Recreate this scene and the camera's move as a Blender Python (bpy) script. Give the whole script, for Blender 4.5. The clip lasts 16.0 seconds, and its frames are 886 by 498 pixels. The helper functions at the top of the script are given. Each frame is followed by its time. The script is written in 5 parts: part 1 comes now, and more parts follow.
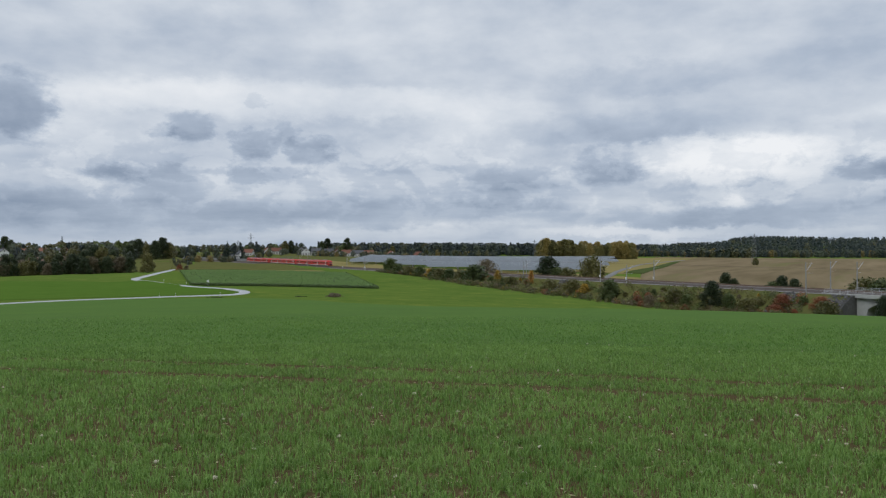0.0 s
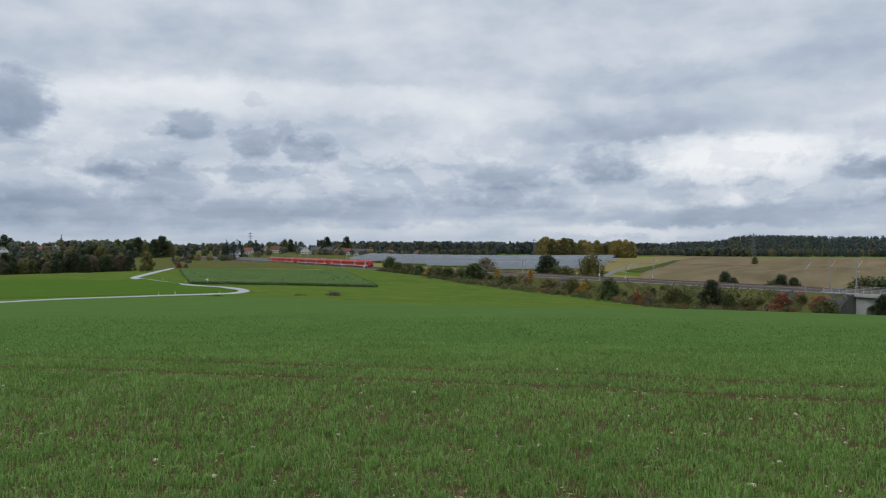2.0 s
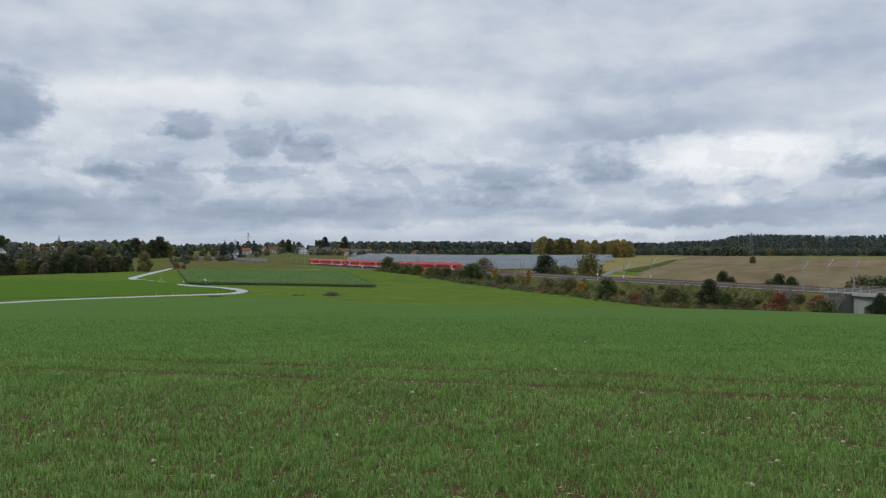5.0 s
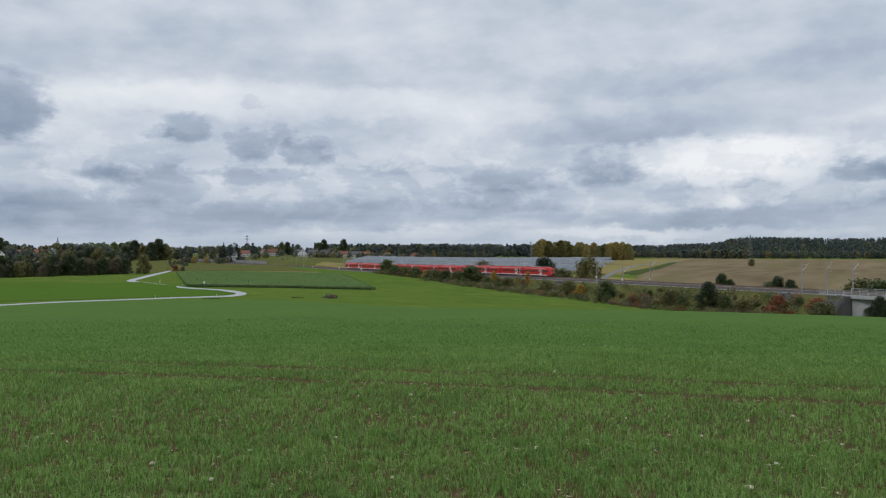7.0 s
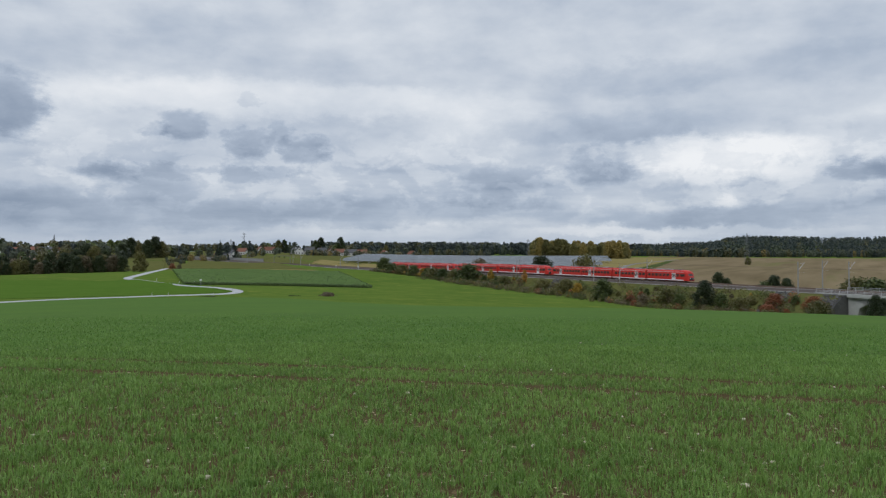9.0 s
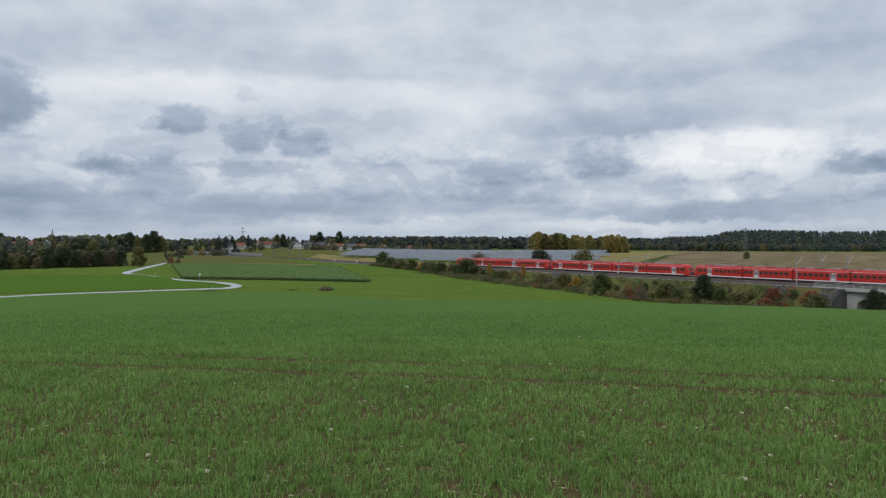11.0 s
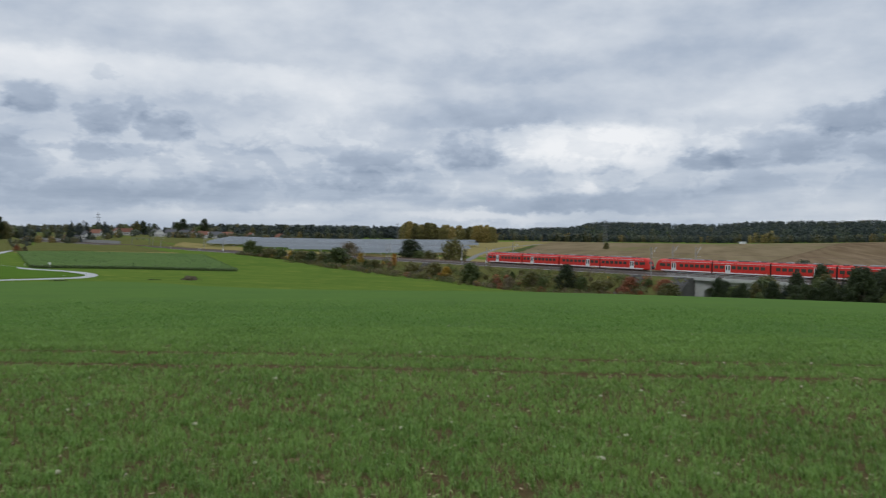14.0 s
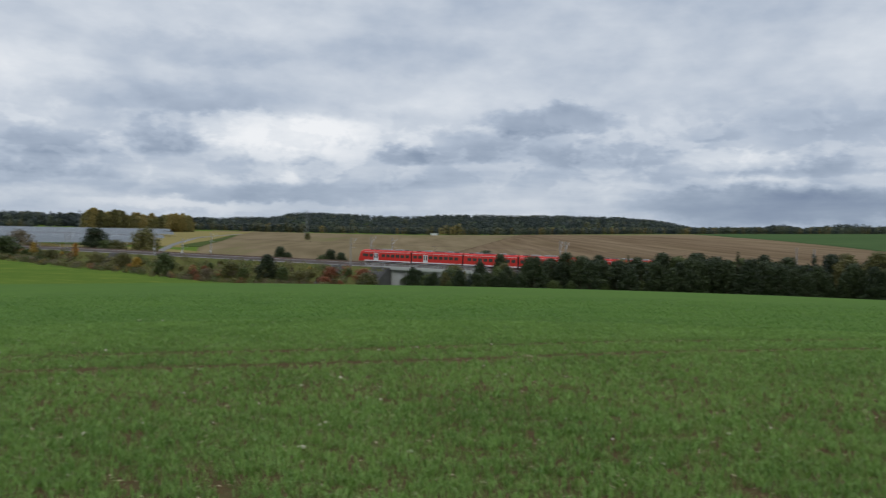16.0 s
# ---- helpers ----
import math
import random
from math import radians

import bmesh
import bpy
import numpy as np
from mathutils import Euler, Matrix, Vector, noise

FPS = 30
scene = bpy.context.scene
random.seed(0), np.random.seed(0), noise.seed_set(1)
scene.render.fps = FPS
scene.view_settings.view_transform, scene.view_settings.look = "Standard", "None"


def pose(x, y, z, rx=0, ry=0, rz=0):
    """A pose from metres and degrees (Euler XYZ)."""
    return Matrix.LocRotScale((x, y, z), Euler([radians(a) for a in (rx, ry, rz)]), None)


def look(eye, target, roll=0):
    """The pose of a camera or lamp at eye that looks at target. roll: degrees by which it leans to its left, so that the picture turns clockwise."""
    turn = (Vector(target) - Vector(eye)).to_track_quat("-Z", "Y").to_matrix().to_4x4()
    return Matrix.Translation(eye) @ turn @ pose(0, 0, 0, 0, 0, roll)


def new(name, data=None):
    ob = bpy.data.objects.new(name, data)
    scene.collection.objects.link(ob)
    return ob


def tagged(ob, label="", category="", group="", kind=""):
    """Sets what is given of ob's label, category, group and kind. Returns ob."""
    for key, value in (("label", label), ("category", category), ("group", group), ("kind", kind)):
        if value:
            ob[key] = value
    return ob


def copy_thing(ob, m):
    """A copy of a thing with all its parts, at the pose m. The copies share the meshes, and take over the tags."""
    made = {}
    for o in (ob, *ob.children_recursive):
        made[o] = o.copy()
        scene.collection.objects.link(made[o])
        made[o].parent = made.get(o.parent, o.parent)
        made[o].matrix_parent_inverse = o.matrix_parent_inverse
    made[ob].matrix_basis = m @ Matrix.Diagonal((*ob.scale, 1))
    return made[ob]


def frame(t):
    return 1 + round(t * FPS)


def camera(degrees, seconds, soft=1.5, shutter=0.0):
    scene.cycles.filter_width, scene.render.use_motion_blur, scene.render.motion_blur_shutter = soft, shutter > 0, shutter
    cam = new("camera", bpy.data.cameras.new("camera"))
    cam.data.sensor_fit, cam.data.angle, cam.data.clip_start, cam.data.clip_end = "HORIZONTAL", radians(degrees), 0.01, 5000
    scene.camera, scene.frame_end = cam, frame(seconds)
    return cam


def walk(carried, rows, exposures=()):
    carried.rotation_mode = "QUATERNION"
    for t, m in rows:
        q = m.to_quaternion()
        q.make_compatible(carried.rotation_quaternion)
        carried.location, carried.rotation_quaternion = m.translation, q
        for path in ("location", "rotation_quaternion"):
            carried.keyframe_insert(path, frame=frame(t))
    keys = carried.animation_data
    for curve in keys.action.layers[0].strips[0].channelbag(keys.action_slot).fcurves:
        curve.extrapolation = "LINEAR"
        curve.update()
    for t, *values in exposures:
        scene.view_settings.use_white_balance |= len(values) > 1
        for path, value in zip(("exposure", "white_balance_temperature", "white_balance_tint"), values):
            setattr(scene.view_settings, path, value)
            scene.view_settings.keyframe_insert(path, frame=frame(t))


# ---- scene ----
EYE = 1.7                      # eye height over the field, metres
cam = camera(58.73, 16.0, 1.25, 0.5)
# seconds, yaw, pitch, roll of a hand-held camera that turns on the spot
TURNS = """0 -0.006 0.658 -0.205
1 -0.033 0.652 -0.179
2 -0.046 0.562 -0.162
3 -0.054 0.654 -0.194
4 -0.169 0.548 -0.28
6.5 -0.222 0.679 -0.256
7 -0.26 0.74 -0.248
7.5 -0.299 0.748 -0.216
8 -0.356 0.669 -0.121
8.5 -0.453 0.613 -0.117
9 -0.477 0.605 -0.141
11.5 -0.634 0.045 -0.219
12 -0.84 -0.079 -0.23
12.5 -1.432 -0.145 -0.129
13 -2.58 -0.212 -0.004
13.5 -5.935 -0.375 0.202
14 -9.932 -0.589 0.204
14.5 -14.905 -0.751 0.345
15 -20.352 -0.839 0.465
15.5 -25.79 -0.91 0.574
16 -31.426 -1.116 0.749"""


def head(yaw, pitch, roll):
    return pose(0, 0, EYE, 0, 0, yaw) @ pose(0, 0, 0, 90 + pitch) @ pose(0, 0, 0, 0, 0, roll)


walk(cam, [(float(l.split()[0]), head(*map(float, l.split()[1:]))) for l in TURNS.splitlines()])

# ---- world: an overcast sky in broken layers ----
scene.view_settings.exposure = 0.0
SUN_EL, SUN_AZ = radians(38), radians(-150)


class Nodes:
    """Short hands for a node tree."""

    def __init__(self, tree):
        self.tree = tree
        tree.nodes.clear()

    def add(self, kind, inputs=None, **settings):
        n = self.tree.nodes.new(kind)
        for k, v in settings.items():
            setattr(n, k, v)
        for k, v in (inputs or {}).items():
            if isinstance(v, bpy.types.NodeSocket):
                self.tree.links.new(v, n.inputs[k])
            else:
                n.inputs[k].default_value = v
        return n

    def math(self, op, a, b=0.0, c=0.0):
        return self.add("ShaderNodeMath", {0: a, 1: b, 2: c}, operation=op).outputs[0]

    def noise(self, vec, scale, detail=4.0, rough=0.5, distortion=0.0):
        return self.add("ShaderNodeTexNoise", {"Vector": vec, "Scale": scale, "Detail": detail, "Roughness": rough, "Distortion": distortion}).outputs[0]

    def ramp(self, fac, stops, ease="LINEAR"):
        n = self.add("ShaderNodeValToRGB", {"Fac": fac})
        cr = n.color_ramp
        cr.interpolation = ease
        while len(cr.elements) < len(stops):
            cr.elements.new(0.5)
        for e, (p, c) in zip(cr.elements, stops):
            e.position, e.color = p, (*c, 1) if not isinstance(c, float) else (c, c, c, 1)
        return n.outputs[0]

    def mix(self, fac, a, b, blend="MIX"):
        n = self.add("ShaderNodeMix", {"Factor": fac}, data_type="RGBA", blend_type=blend)
        for i, v in ((6, a), (7, b)):
            if isinstance(v, bpy.types.NodeSocket):
                self.tree.links.new(v, n.inputs[i])
            else:
                n.inputs[i].default_value = (*v, 1) if len(v) == 3 else v
        return n.outputs[2]


# soft patches of the deck: azimuth to the left and height in degrees, half sizes, brightness added
PATCHES = ((12.4, 11.1, 15.1, 1.3, .16), (-17.5, 7.2, 7.1, 1.1, .2), (7.2, 1.6, 12.0, .65, .14), (-19.6, 1.7, 10.8, .4, .1), (17.1, 5.8, 8.0, .45, -.16), (25.9, 3.2, 5.3, 1.0, -.1),
           (3.3, 3.3, 12.1, .9, -.14), (-18.0, 2.8, 9.2, .65, -.14), (-14.5, 12.4, 5.6, 1.1, -.1), (-11.0, 9.1, 7.9, .9, -.08), (-20.7, 5.2, 1.4, .46, -.2), (-19.9, 3.9, .6, .4, .12),
           (16.3, 5.6, 1.2, .3, .16), (18.0, 15.1, 3.4, 1.6, -.06), (26.1, 5.2, 3.3, .6, .1), (-4.0, 9.0, 4.9, 2.2, .1), (-19.3, 5.7, 4.6, .7, .08), (-39.0, 8.2, 4.6, 1.0, -.3),
           (-54.1, 2.1, 8.8, 1.3, -.34), (-55.4, 4.7, 4.4, .6, -.1), (-52.4, 5.3, 4.8, .7, .18), (-20.9, 6.5, 5.3, 1.7, .12), (-13.8, 1.8, 6.9, .4, .14), (-40.3, 3.3, 6.2, 1.4, .12),
           (-52.4, 3.6, 8.3, .35, .1), (-28.9, 12.6, 7.1, 1.2, -.05), (29.5, 7.6, 3.0, .5, -.12), (1.0, 15.0, 15.0, 4.5, .09), (24.0, 3.6, 9.0, 2.0, -.12), (-24.0, 2.4, 8.0, 1.6, -.10), (-57.0, 2.0, 5.0, 1.6, -.14))
# heaped clouds with flat bases and pale tops: the same numbers, the last how dark
HEAPS = ((28.6, 9.4, 2.5, 2.8, .52), (17.7, 8.8, 1.7, 1.3, .3), (19.5, 8.6, .8, .5, .16), (13.5, 7.8, 1.7, 1.4, .3), (11.3, 8.5, .9, 1.2, .18), (9.4, 7.4, 1.8, 1.3, .3), (13.5, 10.8, .8, .45, .14),
         (-11.8, 6.1, 2.5, 1.8, .3), (-5.3, 5.4, 3.8, 1.2, .2), (-17.4, 4.2, 2.6, 1.1, .18), (-22.2, 4.3, 1.7, 1.2, .18), (-28.7, 5.4, 1.9, 1.0, .3), (3.8, 6.4, 1.8, .7, .1), (-2.8, 4.0, 2.2, .8, .12),
         (-7.0, 3.7, 2.2, .7, .12), (-33.0, 5.9, 5.2, 1.5, .24), (-43.1, 5.5, 4.8, 1.3, .22), (-50.1, 7.0, 2.2, .8, .14), (22.5, 5.5, 2.6, .7, .14), (-55.3, 4.5, 5.1, .9, .2))


def make_world():
    world = bpy.data.worlds.new("overcast sky")
    scene.world = world
    world.use_nodes = True
    n = Nodes(world.node_tree)
    way = n.add("ShaderNodeTexCoord").outputs["Generated"]
    s = n.add("ShaderNodeSeparateXYZ", {0: way}).outputs
    el = n.math("MULTIPLY", n.math("ARCSINE", s[2]), 57.296)
    az = n.math("MULTIPLY", n.math("ARCTAN2", n.math("MULTIPLY", s[0], -1.0), s[1]), 57.296)
    # the cloud deck, seen from below
    up = n.math("ADD", n.math("MAXIMUM", s[2], 0.0), 0.13)
    deck = n.add("ShaderNodeCombineXYZ", {0: n.math("DIVIDE", s[0], up), 1: n.math("DIVIDE", s[1], up), 2: 0.3}).outputs[0]
    polar = n.add("ShaderNodeCombineXYZ", {0: az, 1: n.math("MULTIPLY", el, 2.6), 2: 0.0}).outputs[0]
    puffy = n.add("ShaderNodeCombineXYZ", {0: az, 1: n.math("MULTIPLY", el, 1.7), 2: 4.0}).outputs[0]
    big = n.noise(deck, 0.85, 6.0, 0.52, 0.2)
    streak = n.noise(polar, 0.07, 5.0, 0.5, 0.15)
    fine = n.noise(puffy, 0.24, 7.0, 0.56, 0.1)
    value = n.math("ADD", n.math("MULTIPLY", n.math("SUBTRACT", big, 0.5), 0.42), n.math("MULTIPLY", n.math("SUBTRACT", streak, 0.5), 0.6))
    value = n.math("ADD", value, n.math("MULTIPLY", n.math("SUBTRACT", fine, 0.5), 0.3))
    # thin level layers towards the horizon
    layered = n.add("ShaderNodeCombineXYZ", {0: az, 1: n.math("MULTIPLY", el, 6.5), 2: 9.0}).outputs[0]
    near_horizon = n.add("ShaderNodeMapRange", {"Value": el, "From Min": 8.0, "From Max": 3.5, "To Min": 0.08, "To Max": 0.6}).outputs[0]
    value = n.math("ADD", value, n.math("MULTIPLY", n.math("SUBTRACT", n.noise(layered, 0.1, 6.0, 0.55, 0.1), 0.5), near_horizon))
    # crisp small heaps in the lower sky
    crisp = n.add("ShaderNodeMapRange", {"Value": n.noise(puffy, 0.3, 9.0, 0.62, 0.25), "From Min": 0.47, "From Max": 0.57, "To Min": -0.5, "To Max": 0.5}, interpolation_type="SMOOTHSTEP").outputs[0]
    window = n.math("MINIMUM", n.add("ShaderNodeMapRange", {"Value": el, "From Min": 1.5, "From Max": 4.0}).outputs[0], n.add("ShaderNodeMapRange", {"Value": el, "From Min": 10.0, "From Max": 6.5}).outputs[0])
    value = n.math("ADD", value, n.math("MULTIPLY", crisp, n.math("MULTIPLY", window, 0.11)))
    # ragged outlines
    waz = n.math("ADD", az, n.math("MULTIPLY", n.math("SUBTRACT", n.noise(puffy, 0.3, 8.0, 0.66), 0.5), 6.0))
    shifted = n.add("ShaderNodeVectorMath", {0: puffy, 1: (37.0, 11.0, 5.0)}, operation="ADD").outputs[0]
    wel = n.math("ADD", el, n.math("MULTIPLY", n.math("SUBTRACT", n.noise(shifted, 0.3, 8.0, 0.66), 0.5), 2.6))
    for a, e, ra, re, amount in PATCHES:
        da = n.math("DIVIDE", n.math("SUBTRACT", waz, a), ra)
        de = n.math("DIVIDE", n.math("SUBTRACT", wel, e), re)
        d = n.math("ADD", n.math("MULTIPLY", da, da), n.math("MULTIPLY", de, de))
        k = n.add("ShaderNodeMapRange", {"Value": d, "From Min": 1.8, "From Max": 0.2, "To Min": 0.0, "To Max": amount * 0.95}, interpolation_type="SMOOTHSTEP").outputs[0]
        value = n.math("ADD", value, k)
    # heaps: billowing tops, level bases, darker towards the base
    billow = n.math("MULTIPLY", n.math("SUBTRACT", n.noise(puffy, 0.5, 8.0, 0.64, 0.0), 0.5), 4.2)
    haz = n.math("ADD", az, billow)
    hel = n.math("ADD", el, n.math("MULTIPLY", n.math("SUBTRACT", n.noise(shifted, 0.55, 8.0, 0.64, 0.0), 0.5), 3.0))
    for a, e, ra, re, amount in HEAPS:
        da = n.math("DIVIDE", n.math("SUBTRACT", haz, a), ra)
        up_ = n.math("DIVIDE", n.math("SUBTRACT", hel, e), re)
        de = n.math("MAXIMUM", up_, n.math("MULTIPLY", n.math("DIVIDE", n.math("SUBTRACT", e, n.math("ADD", n.math("MULTIPLY", el, 0.7), n.math("MULTIPLY", hel, 0.3))), re), 1.8))
        d = n.math("ADD", n.math("MULTIPLY", da, da), n.math("MULTIPLY", de, de))
        inside = n.add("ShaderNodeMapRange", {"Value": d, "From Min": 1.5, "From Max": 0.35, "To Min": 0.0, "To Max": 1.0}, interpolation_type="SMOOTHSTEP").outputs[0]
        tone = n.add("ShaderNodeMapRange", {"Value": up_, "From Min": -0.3, "From Max": 1.1, "To Min": -0.78 * amount, "To Max": -0.42 * amount}).outputs[0]
        value = n.math("ADD", value, n.math("MULTIPLY", inside, tone))
    value = n.math("ADD", value, 0.66)
    cloud = n.ramp(value, [(0.0, (.115, .165, .28)), (0.3, (.255, .318, .425)), (0.55, (.43, .50, .61)), (0.78, (.66, .71, .78)), (1.0, (.88, .90, .93))])
    # thicker air low down, and an overcast sky that brightens towards its top
    low = n.add("ShaderNodeMapRange", {"Value": el, "From Min": 6.5, "From Max": 0.0, "To Min": 0.0, "To Max": 0.5}).outputs[0]
    cloud = n.mix(low, cloud, (.345, .42, .53))
    lift = n.add("ShaderNodeMapRange", {"Value": el, "From Min": 22.0, "From Max": 75.0, "To Min": 1.0, "To Max": 2.3}, interpolation_type="SMOOTHSTEP").outputs[0]
    grey = n.add("ShaderNodeCombineXYZ", {0: lift, 1: lift, 2: lift}).outputs[0]
    cloud = n.mix(1.0, cloud, grey, "MULTIPLY")
    sky = n.add("ShaderNodeTexSky", sky_type="NISHITA", sun_disc=False, sun_elevation=SUN_EL, sun_rotation=SUN_AZ).outputs[0]
    bg = n.add("ShaderNodeBackground", {"Color": cloud, "Strength": 1.0}).outputs[0]
    bg2 = n.add("ShaderNodeBackground", {"Color": sky, "Strength": 0.05}).outputs[0]
    both = n.add("ShaderNodeMixShader", {0: 0.04, 1: bg, 2: bg2}).outputs[0]
    n.add("ShaderNodeOutputWorld", {"Surface": both})


make_world()
sun = new("sun", bpy.data.lights.new("sun", "SUN"))
sun.data.energy, sun.data.angle, sun.data.color = 0.7, radians(25), (1.0, 0.97, 0.92)
sun.matrix_world = look((-60, -120, 140), (0, 0, 0))


# ---- materials ----
def surface(name, a, b, scale=1.0, rough=0.9, bump=0.0, metal=0.0, third=None, spec=0.04, stretch=(1, 1, 1), per_piece=0.0, contrast=0.25, turn=0.0):
    """Two tones mottled at two scales, with relief; per_piece: how far single pieces differ."""
    m = bpy.data.materials.new(name)
    m.use_nodes = True
    n = Nodes(m.node_tree)
    at = n.add("ShaderNodeTexCoord").outputs["Object"]
    at = n.add("ShaderNodeMapping", {"Vector": at, "Scale": tuple(1 / v for v in stretch), "Rotation": (0, 0, radians(turn))}, vector_type="TEXTURE").outputs[0]
    fine = n.noise(at, scale, 6.0, 0.6)
    wide = n.noise(at, scale * 0.11, 4.0, 0.5)
    fac = n.ramp(n.math("ADD", n.math("MULTIPLY", fine, 0.6), n.math("MULTIPLY", wide, 0.4)), [(0.5 - contrast, 0.0), (0.5 + contrast, 1.0)])
    col = n.mix(fac, a, b)
    if third:
        col = n.mix(n.ramp(n.noise(at, scale * 0.35, 5.0, 0.65), [(0.54, 0.0), (0.68, 1.0)]), col, third)
    if per_piece:
        obj = n.add("ShaderNodeObjectInfo").outputs["Random"]
        isl = n.add("ShaderNodeNewGeometry").outputs["Random Per Island"]
        r = n.math("FRACT", n.math("ADD", obj, isl))
        k = n.math("ADD", n.math("MULTIPLY", n.math("SUBTRACT", r, 0.5), per_piece * 2), 1.0)
        col = n.mix(1.0, col, n.add("ShaderNodeCombineXYZ", {0: k, 1: k, 2: k}).outputs[0], "MULTIPLY")
    sh = n.add("ShaderNodeBsdfPrincipled", {"Base Color": col, "Roughness": rough, "Metallic": metal, "Specular IOR Level": spec})
    if bump:
        b_ = n.add("ShaderNodeBump", {"Height": fine, "Strength": 0.7, "Distance": bump}).outputs[0]
        n.tree.links.new(b_, sh.inputs["Normal"])
    n.add("ShaderNodeOutputMaterial", {"Surface": sh.outputs[0]})
    return m


def foliage(name, a, b, through_=0.25, speckle=0.45):
    """Leaves: tone varies from clump to clump; some light passes through."""
    m = bpy.data.materials.new(name)
    m.use_nodes = True
    n = Nodes(m.node_tree)
    isl = n.add("ShaderNodeNewGeometry").outputs["Random Per Island"]
    at = n.add("ShaderNodeTexCoord").outputs["Object"]
    obj = n.add("ShaderNodeObjectInfo").outputs["Random"]
    f = n.math("ADD", n.math("MULTIPLY", isl, speckle), n.math("MULTIPLY", n.noise(at, 0.5 if speckle > 0.3 else 0.05, 3.0), 1 - speckle))
    f = n.math("ADD", f, n.math("MULTIPLY", n.math("SUBTRACT", obj, 0.5), 0.3))
    col = n.mix(n.ramp(f, [(0.25, 0.0), (0.75, 1.0)]), a, b)
    d = n.add("ShaderNodeBsdfPrincipled", {"Base Color": col, "Roughness": 0.5, "Specular IOR Level": 0.25}).outputs[0]
    tr = n.add("ShaderNodeBsdfTranslucent", {"Color": col}).outputs[0]
    n.add("ShaderNodeOutputMaterial", {"Surface": n.add("ShaderNodeMixShader", {0: through_, 1: d, 2: tr}).outputs[0]})
    return m


def plain(name, c, rough=0.5, metal=0.0, spec=0.5):
    return surface(name, tuple(v * 0.88 for v in c), tuple(min(1, v * 1.08) for v in c), 3.0, rough, 0.0, metal, None, spec)


SOIL = surface("brown field soil", (.064, .046, .020), (.145, .106, .052), 9.0, 0.95, 0.02, third=(.20, .15, .085))
MEADOW = surface("meadow grass", (.056, .105, .021), (.115, .160, .030), 0.8, 0.9, 0.06, third=(.150, .175, .036), contrast=.2, stretch=(.4, .8, 1), spec=.0)
ROUGH_GRASS = surface("dry verge grass", (.075, .085, .026), (.135, .128, .046), 0.5, 0.95, 0.05, third=(.075, .09, .03), spec=0.0)
STUBBLE = surface("stubble", (.125, .097, .055), (.22, .170, .102), 0.16, 0.95, 0.02, stretch=(.06, .5, 1), third=(.145, .132, .06), contrast=.16, spec=0.0, turn=62)
STRIPED = surface("harrowed stubble in stripes", (.105, .072, .042), (.205, .15, .094), 0.3, 0.95, 0.02, stretch=(.02, .55, 1), third=(.15, .112, .062), contrast=.13, spec=0.0, turn=59)
PLOUGHED = surface("harrowed field", (.13, .085, .06), (.19, .13, .095), 0.08, 0.95, 0.04)
GREEN_FIELD = surface("bright young crop", (.060, .112, .018), (.084, .144, .025), 0.2, 0.9, spec=0.0)
DARK_CROP = surface("catch crop leaves", (.05, .09, .03), (.115, .165, .055), 0.8, 0.9, 0.1, third=(.085, .14, .042), spec=0.0)
YELLOW_GRASS = surface("yellowed grass", (.18, .15, .06), (.25, .205, .085), 0.1, 0.95, spec=0.0)
ASPHALT = surface("pale worn asphalt", (.33, .33, .335), (.43, .43, .43), 0.6, 0.8, 0.005)
BALLAST = surface("ballast", (.062, .050, .044), (.125, .105, .095), 3.0, 0.95, 0.05)
PALE_GRAVEL = surface("pale gravel path", (.165, .16, .15), (.25, .242, .23), 1.5, 0.95, 0.03)
DULL_GRAVEL = surface("dull gravel", (.15, .147, .135), (.21, .205, .19), 1.0, 0.95, 0.02)
FAR_GREEN = surface("dull green far crop", (.046, .080, .032), (.074, .112, .044), 0.05, 0.95, spec=0.0)
VERGE_GREEN = surface("rank verge grass", (.045, .066, .022), (.085, .10, .036), 0.2, 0.95, 0.03, spec=0.0)
STEEL = surface("rusty rail steel", (.13, .085, .06), (.2, .15, .12), 4.0, 0.5, 0.0, 0.6)
PYLON_STEEL = surface("weathered grey lattice steel", (.15, .16, .17), (.22, .23, .24), 2.0, 0.7, 0.0, 0.2)
MAST_GREY = surface("grey mast concrete", (.23, .23, .225), (.33, .33, .32), 1.5, 0.85)
GALVANISED = surface("galvanised steel", (.42, .43, .44), (.55, .56, .57), 2.0, 0.5, 0.0, 0.5)
CONCRETE = surface("weathered concrete", (.34, .34, .33), (.47, .465, .45), 0.7, 0.9, 0.01, third=(.26, .25, .24))
STONE = surface("grey rubble stone", (.045, .044, .042), (.12, .117, .112), 2.2, 0.9, 0.08, per_piece=.45)
RED = surface("traffic red paint", (.47, .020, .015), (.54, .028, .019), 1.2, 0.4, 0.0, 0.0, None, 0.35)
WHITE = plain("white paint", (.72, .72, .71), 0.5)
LIGHT_GREY = plain("light grey door paint", (.62, .63, .64), 0.4)
DARK = plain("dark underframe", (.03, .03, .032), 0.8)
ROOF_GREY = plain("roof grey", (.26, .27, .28), 0.6)
ROOF_DULL = plain("dull roof brown", (.13, .11, .105), 0.7)
RUBBER = plain("black rubber", (.02, .02, .02), 0.9)
SOLAR = surface("solar cells", (.092, .108, .118), (.128, .142, .15), 0.3, 0.5, 0.0, 0.0, None, 0.3)
BARK = surface("bark", (.07, .055, .04), (.13, .10, .075), 6.0, 0.95, 0.02)
